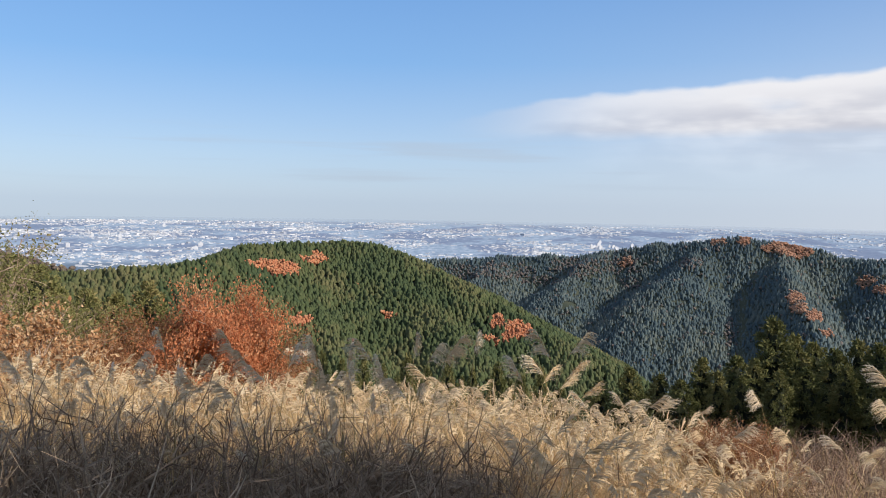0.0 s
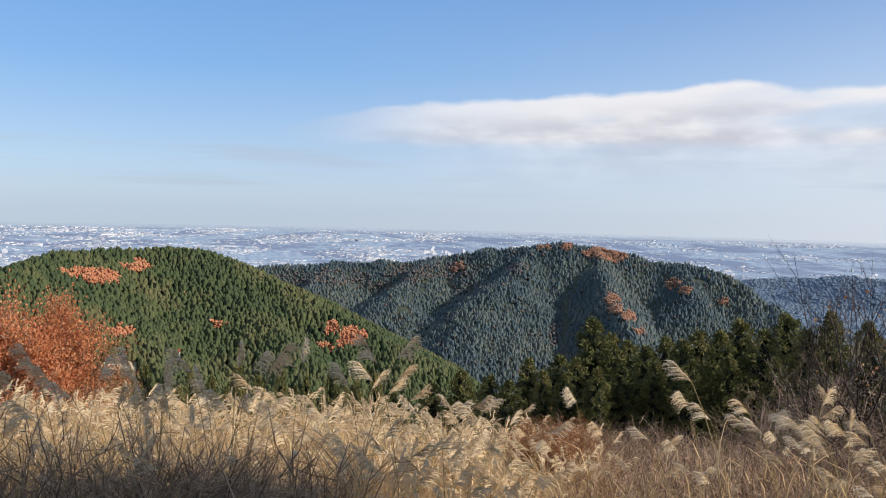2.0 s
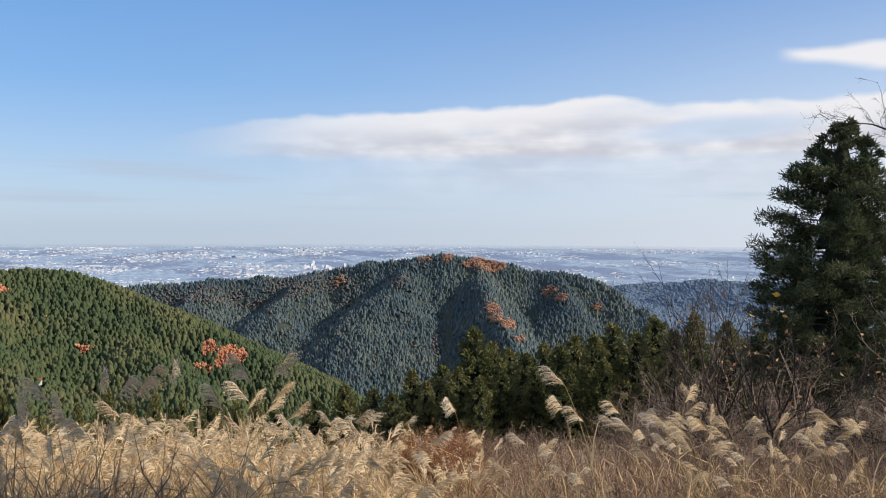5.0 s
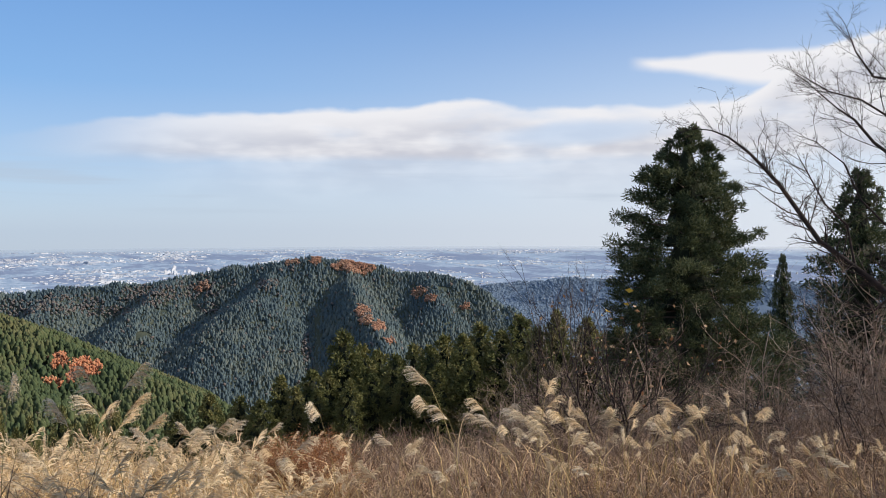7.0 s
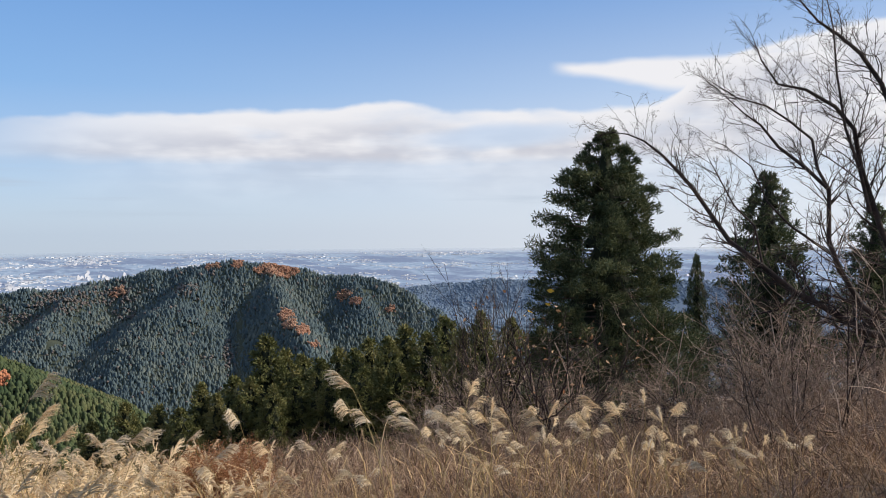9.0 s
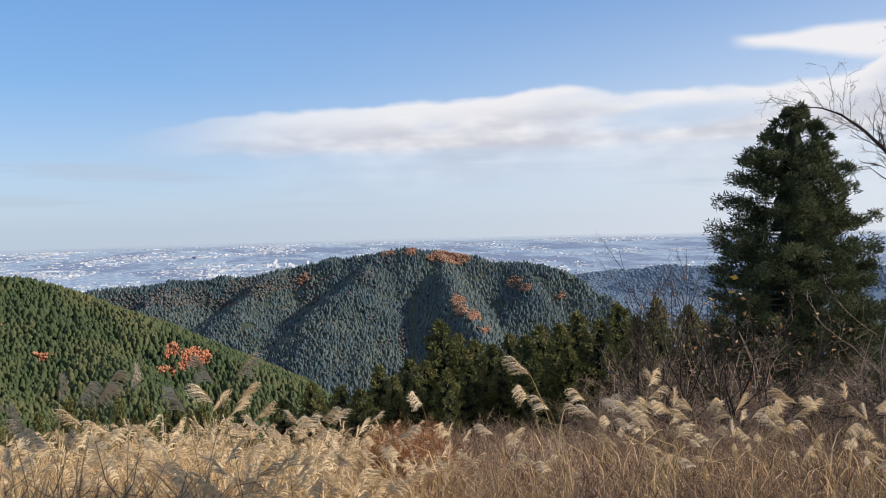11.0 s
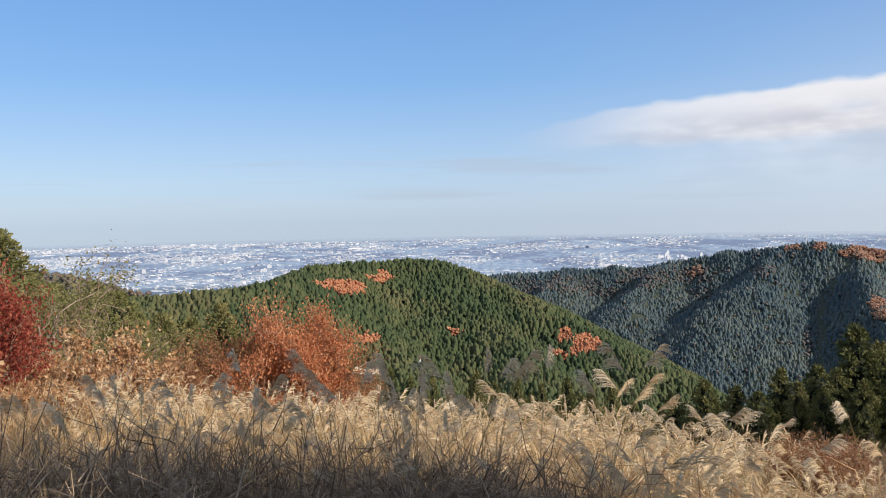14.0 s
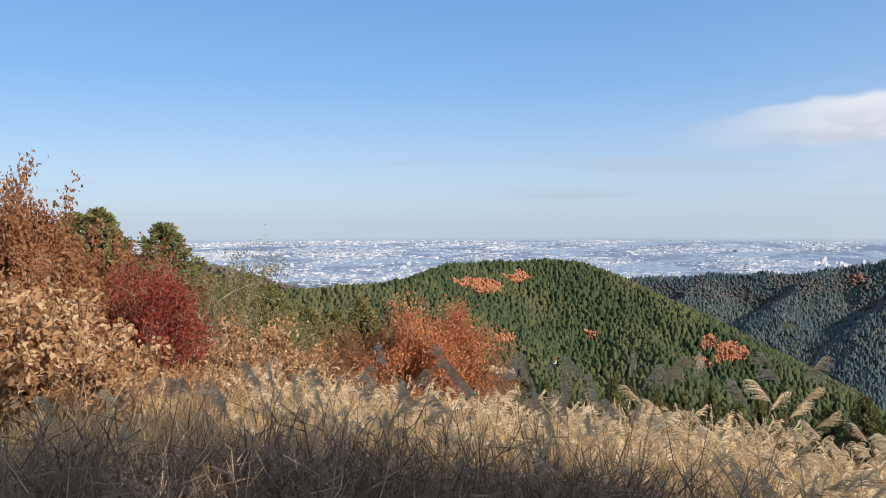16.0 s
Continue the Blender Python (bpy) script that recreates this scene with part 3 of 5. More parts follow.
def make_city():
    r = np.random.RandomState(21)
    n = 74000
    az = r.uniform(-62, 48, n)
    q = 2000 + 2560 * r.rand(n) ** 0.66
    x, y = -np.sin(np.radians(az)) * q, np.cos(np.radians(az)) * q
    dens = fbm(x, y * 0.6, 620.0, 4) + 0.6 * fbm(x, y * 0.6, 150.0, 3) + 0.008 * (az + 5)
    keep = dens + r.uniform(-0.5, 0.5, n) > 0.35
    x, y = x[keep], y[keep]
    n = len(x)
    w = r.gamma(2.0, 3.2, n) + 2.0
    h = r.gamma(2.0, 0.8, n) + 1.2
    big = r.rand(n) < 0.03
    w[big] *= 2.6
    g = Geo()
    v = box_verts(x, y, height(x, y), w, w * r.uniform(0.4, 0.9, n), h, r.uniform(-0.5, 0.5, n))
    g.add(v.reshape(-1, 3), (BOX_F[None] + (np.arange(n) * 8)[:, None, None]).reshape(-1, 4))
    tagged(part("city_houses", g, M_WALL), "countless small pale houses and sheds spread over the plain", "city", kind="stuff")
    # a few taller blocks that stand out
    for k in range(22):
        a, d = (r.uniform(-15.8, -10.5), r.uniform(2900, 3300)) if k < 14 else (r.uniform(5, 30), r.uniform(2700, 4300))
        bx, by = polar(a, d)
        bw, bh = r.uniform(8, 16), r.uniform(8, 17)
        t = thing("apartment_block", "pale concrete apartment block far out on the plain", "building", "tall blocks in the city", (bx, by, ground_at(bx, by)))
        bm = Geo()
        one = lambda q: np.array([q])
        bm.add(box_verts(one(0), one(0), one(0), one(bw), one(bw * 0.6), one(bh), one(0.2))[0], BOX_F)
        part("wall", bm, M_WALL, t)
        rf = Geo()
        rf.add(box_verts(one(0), one(0), one(bh), one(bw * 0.4), one(bw * 0.3), one(3.0), one(0.2))[0], BOX_F)
        part("roof_house", rf, M_WALL, t)


make_city()


# ---- near plants: makers ----
def ribbons(g, base, heading, tall, bend, width, rng, steps=(0.0, 0.4, 0.75, 1.0), reach=0.75):
    """Curved tapering blades, all arrays of n."""
    n = len(base)
    t = np.array(steps)
    hx, hy = np.cos(heading), np.sin(heading)
    z = tall[:, None] * (t[None] - 0.42 * bend[:, None] * t[None] ** 2.2)
    o = tall[:, None] * bend[:, None] * reach * t[None] ** 2
    p = np.stack([base[:, 0, None] + hx[:, None] * o, base[:, 1, None] + hy[:, None] * o, base[:, 2, None] + z], -1)
    face = rng.uniform(0, 6.283, n)
    side = np.stack([np.cos(face), np.sin(face), np.zeros(n)], -1)[:, None]
    w = width[:, None, None] * np.interp(t, (0.0, 0.4, 0.75, 1.0), (1.0, 0.95, 0.6, 0.08))[None, :, None] * 0.5
    v = np.stack([p - side * w, p + side * w], 2).reshape(n, -1, 3)
    k = len(t)
    f = np.array([(2 * i, 2 * i + 1, 2 * i + 3, 2 * i + 2) for i in range(k - 1)])
    g.add(v.reshape(-1, 3), (f[None] + (np.arange(n) * 2 * k)[:, None, None]).reshape(-1, 4))


def tufts(g, spots, blades, tall, spread, bend, width, rng, steps=(0.0, 0.4, 0.75, 1.0), reach=0.75, arch=(0.2, 1.6)):
    """Blades in tufts round the given spots (n x 2)."""
    n = len(spots) * blades
    b = np.repeat(spots, blades, 0) + rng.normal(0, spread, (n, 2))
    z = height(b[:, 0], b[:, 1]) - 0.03
    size = np.repeat(rng.uniform(0.7, 1.2, len(spots)), blades) * rng.uniform(0.55, 1.1, n)
    lean = np.repeat(rng.uniform(0, 6.283, len(spots)), blades) + rng.normal(0, 1.3, n)
    ribbons(g, np.column_stack([b, z]), lean, tall * size, bend * rng.uniform(*arch, n), width * rng.uniform(0.6, 1.4, n), rng, steps, reach)


def grow(g, start, way, length, radius, depth, rng, spread=0.55, lift=0.12, kids=(2, 4), sides=5, shrink=0.66, tips=None):
    """A limb with its twigs, as tubes."""
    k = 5 if depth > 1 else (4 if depth else 3)
    pts, p, d = [np.array(start)], np.array(start, float), unit(np.array(way, float))
    for _ in range(k - 1):
        d = unit(d + rng.normal(0, 0.22, 3) + np.array([0, 0, lift]))
        p = p + d * length / (k - 1)
        pts.append(p)
    rad = np.linspace(radius, radius * (0.5 if depth else 0.25), k)
    g.tube(pts, rad, sides if depth > 1 else 3)
    if tips is not None and depth <= 1:
        tips.extend(pts[1:])
    if depth <= 0:
        return
    for _ in range(rng.randint(kids[0], kids[1] + 1)):
        t = rng.uniform(0.3, 1.0) * (k - 1)
        i = min(int(t), k - 2)
        q = pts[i] + (pts[i + 1] - pts[i]) * (t - i)
        dd = unit(pts[i + 1] - pts[i]) + rng.normal(0, spread, 3)
        grow(g, q, dd, length * shrink * rng.uniform(0.7, 1.15), radius * 0.52, depth - 1, rng, spread, lift, kids, sides, shrink, tips)


def leaves(g, centres, size, rng, jitter=0.1, droop=0.0):
    """Small folded leaves scattered about the centres."""
    c = np.asarray(centres)
    n = len(c)
    c = c + rng.normal(0, jitter, (n, 3))
    a = unit(rng.normal(0, 1, (n, 3)) + np.array([0, 0, -droop]))
    b = unit(np.cross(a, rng.normal(0, 1, (n, 3))))
    s = size * rng.uniform(0.6, 1.3, (n, 1))
    up = np.cross(a, b) * s * 0.14
    tip, root = c + a * s * 0.5, c - a * s * 0.5
    l, r = c + b * s * 0.3 + up, c - b * s * 0.3 + up
    v = np.stack([root, r, tip, l], 1).reshape(-1, 3)
    i = np.arange(n)[:, None] * 4
    f = np.concatenate([i + np.array([[0, 1, 2]]), i + np.array([[0, 2, 3]])])
    g.add(v, f)


def conifer(rng, tall, profile, limbs, clumps, sprays, puff, fan, low=0.05, ragged=0.2, droop=0.1, blade=0.12, heart=0.5):
    """Trunk, boughs (wood and foliage of each) and dark core, painted as inner shade, of a conifer with its foot at the
    origin.
    profile: (share of the height, length of the boughs); every bough ends in clumps of needle sprays."""
    trunk, boughs = Geo(), []
    us, ws = zip(*profile)
    most = max(ws)

    def reach(u):
        return float(np.interp(u, us, ws))

    up = np.array([0, 0, 1.0])
    zs = np.linspace(-0.3, tall * 0.98, 9)
    wob = np.cumsum(rng.normal(0, 0.02, (9, 2)), 0)
    wob[0] = 0
    trunk.tube(np.column_stack([wob, zs]), np.linspace(tall * 0.017 + 0.03, 0.012, 9), 8)

    def spray(crown, c, way, radius, m):
        d = unit(rng.normal(0, 0.75, (m, 3)) + way)
        ln = (fan * rng.uniform(0.6, 1.3, m))[:, None]
        root = c + unit(rng.normal(0, 1, (m, 3)) + way * 0.35) * radius * (rng.uniform(0.05, 1.0, (m, 1)) ** 0.5) * np.array([1.0, 1.0, 0.8]) * 0.85
        b = unit(np.cross(d, rng.normal(0, 1, (m, 3))))
        w = ln * blade
        mid = root + d * ln * 0.5
        v = np.stack([root, mid + b * w, root + d * ln, mid - b * w], 1)
        v[:, 2] += np.cross(d, b) * w * 0.5
        crown.quads(v)

    for i in range(limbs):
        u = low + (0.985 - low) * ((i + rng.uniform(0, 1)) / limbs) ** 0.9
        a = i * 2.39996 + rng.uniform(-0.4, 0.4)
        ln = reach(u) * (1 + rng.uniform(-ragged, ragged * 0.7)) * (1 + 0.13 * math.sin(3 * a + 9 * u) * math.sin(11 * u + 2 * a))
        out = np.array([math.cos(a), math.sin(a), 0.0])
        side = np.cross(out, up)
        lift = rng.uniform(-0.08, 0.12) + 0.25 * u

        def along(t):
            return up * (u * tall) + out * ln * t + up * ln * ((0.28 + lift) * t - (0.62 + droop) * t ** 2 + 0.42 * t ** 3)

        wood, crown = Geo(), Geo()
        wood.tube([along(t) for t in np.linspace(0, 1, 5)], np.linspace(0.012 + 0.014 * ln, 0.006, 5), 3)
        kk = max(1, int(round(clumps * ln / most + rng.uniform(-0.3, 0.5))))
        for k in range(kk):
            t = 1.0 - 0.62 * k / max(kk, 2) + rng.uniform(-0.06, 0.04)
            swing = (1 if k % 2 else -1) * rng.uniform(0.08, 0.30) * ln * (1.15 - t) * 1.6 if k else 0.0
            c = along(t) + side * swing + up * rng.uniform(-0.05, 0.08) * puff
            radius = puff * rng.uniform(0.7, 1.2) * (0.34 + 0.66 * min(1.0, ln / most * 1.6))
            spray(crown, c, out * 0.55 + side * np.sign(swing) * 0.35 + up * 0.45, radius, sprays)
        boughs.append((wood, crown))
    tip = Geo()
    for z in np.linspace(0.955, 1.0, 4):
        spray(tip, up * tall * (z - 0.02), up * 1.1, puff * 0.75, sprays // 2)
    boughs.append((None, tip))
    # rough cones added inside the crown to carry its painted shade
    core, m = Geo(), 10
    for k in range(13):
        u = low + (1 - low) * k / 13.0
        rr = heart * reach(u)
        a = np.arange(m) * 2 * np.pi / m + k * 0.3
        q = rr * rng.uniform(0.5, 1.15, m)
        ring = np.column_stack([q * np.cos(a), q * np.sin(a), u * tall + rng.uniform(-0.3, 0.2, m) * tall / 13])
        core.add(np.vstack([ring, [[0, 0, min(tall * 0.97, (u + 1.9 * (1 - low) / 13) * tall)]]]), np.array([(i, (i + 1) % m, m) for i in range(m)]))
    return trunk, boughs, core


def conifer_tree(name, label, rng, tall, profile, mat, group="", single=False, **kw):
    """single: every bough is a part of its own, with its foliage under it."""
    t = thing(name, label, "tree", group)
    trunk, boughs, core = conifer(rng, tall, profile, **kw)
    crown = Geo()
    for wood, needles in boughs:
        if single and wood:
            part("foliage", needles, mat, part("bough", wood, M_BARK, t))
            continue
        if wood:
            trunk.add(np.concatenate(wood.v), np.concatenate(wood.f))
        crown.add(np.concatenate(needles.v), np.concatenate(needles.f))
    part("trunk", trunk, M_BARK, t, smooth=True)
    part("crown_tip" if single else "crown", crown, mat, t)
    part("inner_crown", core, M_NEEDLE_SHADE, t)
    return t


def set_at(ob, x, y, turn=0.0, scale=1.0, sink=0.1):
    return Matrix.Translation((x, y, ground_at(x, y) - sink)) @ Matrix.Rotation(turn, 4, "Z") @ Matrix.Scale(scale, 4)


def plant_top(proto, az, el, r, tall, rng, squeeze=1.0):
    """Copies a tree so that its top stands at a given height angle; returns it."""
    x, y = polar(az, r)
    g = ground_at(x, y)
    want = EYE + r * math.tan(radians(el)) - g
    s = want / tall
    return copy_thing(proto, Matrix.Translation((x, y, g - 0.1)) @ Matrix.Rotation(rng.uniform(0, 6.28), 4, "Z") @ Matrix.Diagonal((s * squeeze, s * squeeze, s, 1)) @ plain_scale(proto))


def plain_scale(ob):
    """Undoes a thing's own scale, which copying would apply again."""
    return Matrix.Diagonal((*(1 / q for q in ob.scale), 1))


def place_top(proto, az, el, r, tall, turn=0.0, squeeze=1.0):
    x, y = polar(az, r)
    g = ground_at(x, y)
    s = (EYE + r * math.tan(radians(el)) - g) / tall
    proto.matrix_basis = Matrix.Translation((x, y, g - 0.1)) @ Matrix.Rotation(turn, 4, "Z") @ Matrix.Diagonal((s * squeeze, s * squeeze, s, 1))
    return proto


# ---- conifers ----
rng = np.random.RandomState(5)
big = conifer_tree("cedar_tree", "tall dark-green cedar with ragged clumped boughs above the thicket", rng, 10.4, [(0.0, 1.9), (0.12, 2.9), (0.3, 3.05), (0.45, 2.65), (0.62, 2.0), (0.8, 1.35), (0.9, 0.75), (0.97, 0.28), (1.0, 0.06)], M_CEDAR, single=True, limbs=165, clumps=6.2, sprays=170, puff=0.40, fan=0.17, low=0.03, ragged=0.26, droop=0.05, blade=0.10, heart=0.50)
place_top(big, -47.7, 7.2, 28, 10.4, 0.6)
COLUMN = [(0.0, 2.4), (0.3, 2.6), (0.5, 2.2), (0.7, 1.5), (0.85, 0.95), (0.95, 0.4), (1.0, 0.08)]
second = conifer_tree("cedar_tree", "dark cedar with a narrow top behind bare branches", rng, 12.0, COLUMN, M_CEDAR, limbs=125, clumps=4.2, sprays=70, puff=0.50, fan=0.26, ragged=0.32, droop=0.1, blade=0.12, heart=0.50)
place_top(second, -58.3, 3.9, 44, 12.0, 0.2)
for az, el, r, q in [(-53.7, -1.6, 46, 0.45), (-64.6, 1.6, 46, 1.0), (-67.5, 2.5, 40, 1.0), (-72, 4, 38, 1.0)]:
    plant_top(second, az, el, r, 12.0, rng, q)

protos = []
for k in range(4):
    wide = (1.75, 2.0, 1.6, 2.15)[k]
    shape = [(0.0, 0.8 * wide), (0.25, wide), (0.5, 0.92 * wide), (0.72, 0.68 * wide), (0.88, 0.36 * wide), (1.0, 0.07)]
    c = conifer_tree("cypress_tree", "young olive-green cypress in a dense row down the slope", rng, 11.0, shape, M_CEDAR_SUN, "row of cypresses", limbs=100, clumps=3.0, sprays=40, puff=0.50, fan=0.28, low=0.04, ragged=0.30, blade=0.20, heart=0.66)
    protos.append(c)
ROW = [(-13.7, -11.2, 52), (-15.8, -11.5, 54), (-18.6, -10.2, 52), (-20.8, -9.9, 57), (-23.1, -7.15, 53), (-25.6, -8.6, 58), (-28.2, -8.2, 54), (-30.4, -7.6, 56), (-33.1, -6.7, 52), (-35.9, -6.1, 60), (-38.6, -5.7, 50), (-40.8, -6.2, 52), (-24.4, -8.2, 55), (-26.9, -8.9, 52), (-31.8, -7.5, 49), (-34.6, -7.2, 50), (-37.2, -7.0, 50), (-29.4, -8.3, 50), (-22.0, -10.0, 51), (-17.2, -11.8, 50), (-43.0, -6.8, 50), (-45.5, -6.5, 52), (-50.5, -5.5, 50), (-11.6, -12.2, 56), (-8.8, -12.9, 58), (-60.5, -5.0, 55), (-19.7, -11.0, 48), (-25.2, -10.2, 47), (-27.6, -9.9, 47), (-30.0, -9.6, 46), (-32.4, -9.2, 46), (-23.6, -10.6, 46), (-35.4, -9.0, 46), (-21.2, -11.2, 47), (-38.0, -8.6, 46)]
for i, (az, el, r) in enumerate(ROW):
    if i < 4:
        place_top(protos[i], az, el, r, 11.0, i * 1.3, 1.0)
    else:
        plant_top(protos[i % 4], az, el, r, 11.0, rng, rng.uniform(0.9, 1.15))

DOWN = [(8.6, -10.6, 86), (7.2, -11.2, 84), (5.6, -11.0, 88), (4.2, -11.6, 84), (2.4, -10.9, 90), (1.0, -11.7, 86), (-0.6, -11.2, 92), (-2.4, -11.8, 88), (-4.2, -11.4, 94), (-6.0, -12.2, 90), (-7.4, -11.6, 94), (10.2, -11.4, 84), (-5.2, -12.6, 82), (-1.6, -12.4, 82), (3.2, -12.4, 80), (6.4, -12.2, 80), (9.4, -12.2, 78), (11.8, -12.0, 82)]
for i, (az, el, r) in enumerate(DOWN):
    tagged(plant_top(protos[i % 4], az, el, r, 11.0, rng, rng.uniform(0.42, 0.6)), "slender olive cypress lower down the slope", group="cypresses below the grass")

# left-hand conifers
lc = conifer_tree("conifer_tree", "green conifer with tan needles on the slope's edge", rng, 9.0, [(0.0, 2.2), (0.3, 2.4), (0.55, 1.85), (0.75, 1.2), (0.9, 0.52), (1.0, 0.06)], M_CEDAR_TAN, "conifers beside the maple", limbs=120, clumps=4.0, sprays=44, puff=0.48, fan=0.26, ragged=0.25, blade=0.19, heart=0.55)
place_top(lc, 34.2, 0.0, 40, 9.0, 0.4, 1.2)
for az, el, r, q in [(38.2, 1.0, 42, 1.2), (39.8, 0.7, 43, 1.1), (31.2, -3.6, 44, 1.2), (28.6, -3.6, 48, 1.1), (27.3, -4.3, 44, 1.2), (26.2, -5.6, 52, 1.1), (24.4, -6.0, 55, 1.0), (36.6, -2.2, 40, 1.1), (32.6, -3.2, 38, 1.3), (20.5, -5.5, 50, 0.9), (22.6, -6.3, 48, 1.0)]:
    plant_top(lc, az, el, r, 9.0, rng, q)

# tall cedars behind the standing place, which throw the shade over the near grass
shade_way = Vector((-SUN_DIR.x, -SUN_DIR.y)).normalized()
rise = SUN_DIR.z / math.hypot(SUN_DIR.x, SUN_DIR.y)
screen = conifer_tree("cedar_tree", "dense dark cedar standing behind the viewpoint", rng, 10.0, [(0.0, 1.5), (0.6, 1.3), (0.9, 0.9), (1.0, 0.2)], M_CEDAR, "cedars behind the viewpoint", limbs=70, clumps=2.2, sprays=7, puff=0.75, fan=0.7, low=0.02, ragged=0.3, blade=0.14, heart=0.62)
for k, (tx, ty, back, q) in enumerate([(-0.2, 5.8, 13.0, 0.5), (-1.4, 6.3, 15.0, 0.75), (-2.8, 6.4, 14.0, 0.9), (-4.6, 6.9, 17.0, 1.0), (-6.4, 5.8, 16.0, 1.0), (-8.4, 5.4, 18.0, 1.0), (-10.6, 5.2, 18.5, 1.0), (-13.0, 5.2, 20.0, 1.0), (-15.5, 5.0, 20.0, 1.0)]):
    foot = Vector((tx, ty)) - shade_way * back
    gz = ground_at(foot.x, foot.y)
    sc = (back * rise + ground_at(tx, ty) + 1.0 - gz) / 10.0
    m = Matrix.Translation((foot.x, foot.y, gz - 0.1)) @ Matrix.Rotation(k * 1.7, 4, "Z") @ Matrix.Diagonal((q, q, sc, 1))
    if k == 0:
        screen.matrix_basis = m
    else:
        copy_thing(screen, m @ plain_scale(screen))


# ---- broadleaf trees and shrubs ----
def leafy(name, label, category, rng, tall, wide, leaf_mat, count, leaf, bark=M_TWIG, stems=5, depth=3, low=0.25, jitter=0.16, group="", tips_only=False):
    t = thing(name, label, category, group)
    wood, tips = Geo(), []
    for i in range(stems):
        a = i * 2.4 + rng.uniform(-0.4, 0.4)
        lean = rng.uniform(0.25, 0.75) * wide / tall * 1.3
        way = (math.cos(a) * lean, math.sin(a) * lean, 1.0)
        grow(wood, (math.cos(a) * 0.08, math.sin(a) * 0.08, -0.2), way, tall * 0.5, (0.012 * tall + 0.008) * (1.0 if count > 1000 else 0.55), depth, rng, spread=0.5 if count else 0.72, lift=0.10 if count else 0.0, kids=(2, 3) if count > 1000 else (3, 4), shrink=0.68, tips=tips)
    top = np.percentile(np.concatenate(wood.v)[:, 2], 99.3)
    k = tall / top
    wood.v = [q * k for q in wood.v]
    tips = [q * k for q in tips]
    part("branch_frame", wood, bark, t)
    if count:
        c = np.array(tips)
        c = c[rng.randint(0, len(c), count)] + rng.normal(0, 0.02, (count, 3))
        keep = c[:, 2] > tall * low * rng.uniform(0.4, 1.4, count)
        g = Geo()
        leaves(g, c[keep], leaf, rng, jitter=jitter, droop=0.5)
        part("foliage", g, leaf_mat, t)
    return t


def twig(g, start, way, length, radius, depth, rng, crook=0.36, spread=0.95, kids=(3, 5), lift=0.08, shrink=0.52):
    """A crooked leafless branch whose twigs stand off at an angle."""
    k = 5 if depth > 1 else (4 if depth else 3)
    pts, p, d = [np.array(start, float)], np.array(start, float), unit(np.array(way, float))
    for _ in range(k - 1):
        d = unit(d + rng.normal(0, crook, 3) + np.array([0, 0, lift]))
        p = p + d * length / (k - 1)
        pts.append(p)
    g.tube(pts, np.linspace(radius, radius * (0.45 if depth else 0.35), k), 4 if depth > 1 else 3)
    if depth <= 0:
        return
    for _ in range(rng.randint(kids[0], kids[1] + 1)):
        t = rng.uniform(0.15, 1.0) * (k - 1)
        i = min(int(t), k - 2)
        q = pts[i] + (pts[i + 1] - pts[i]) * (t - i)
        axis = unit(pts[i + 1] - pts[i])
        off = unit(np.cross(axis, rng.normal(0, 1, 3)))
        twig(g, q, axis + off * spread * rng.uniform(0.6, 1.4), length * shrink * rng.uniform(0.6, 1.25), max(radius * 0.52, 0.0019), depth - 1, rng, crook, spread, kids, lift, shrink)


def bare_shrub(label, rng, tall, lean, mat, stems, radius):
    t = thing("bare_shrub", label, "shrub", "bare thicket")
    g = Geo()
    for i in range(stems):
        a = i * 2.4 + rng.uniform(-0.5, 0.5)
        q = lean * rng.uniform(0.2, 1.2)
        twig(g, (math.cos(a) * 0.12, math.sin(a) * 0.12, -0.15), (math.cos(a) * q, math.sin(a) * q, 1), tall * rng.uniform(0.55, 0.85), radius * rng.uniform(0.7, 1.2), 3, rng, lift=0.02)
    k = tall / np.percentile(np.concatenate(g.v)[:, 2], 99.3)
    g.v = [q * k for q in g.v]
    part("branch_frame", g, mat, t)
    return t


def put_plant(proto, az, r, scale=1.0, turn=0.0, first=False):
    x, y = polar(az, r)
    m = set_at(None, x, y, turn, scale, 0.05)
    if first:
        proto.matrix_basis = m
        return proto
    return copy_thing(proto, m @ plain_scale(proto))


rng = np.random.RandomState(8)
orange = leafy("autumn_tree", "low spreading tree in bright orange autumn leaf", "tree", rng, 4.6, 2.9, M_ORANGE, 30000, 0.12, stems=16, depth=4, low=0.08, jitter=0.26)
place_top(orange, 15.7, -6.4, 30, 4.6, 0.3, 0.72)
rust = leafy("russet_shrub", "brown-leaved shrub on the slope beyond the grass", "shrub", rng, 4.0, 2.2, M_OAK, 7000, 0.09, stems=6, depth=4, low=0.1, jitter=0.2, group="russet shrubs")
put_plant(rust, 13.2, 31, 1.0, 1.0, True)
for az, r, s in [(19.0, 31, 1.0), (20.6, 32, 0.95), (22.4, 31, 0.85), (13.6, 33, 1.05), (19.8, 29, 0.7), (23.0, 27, 0.6), (26.0, 26, 0.55), (29.5, 25, 0.5), (18.0, 33, 0.9), (27.5, 30, 0.6)]:
    put_plant(rust, az, r, s, rng.uniform(0, 6))
rng = np.random.RandomState(44)
maple = leafy("maple_tree", "small maple with deep crimson autumn leaves", "tree", rng, 3.1, 1.05, M_RED, 15000, 0.07, stems=6, depth=4, low=0.2, jitter=0.16)
place_top(maple, 36.0, -2.7, 13.8, 3.1, 0.0, 0.8)
rng = np.random.RandomState(41)
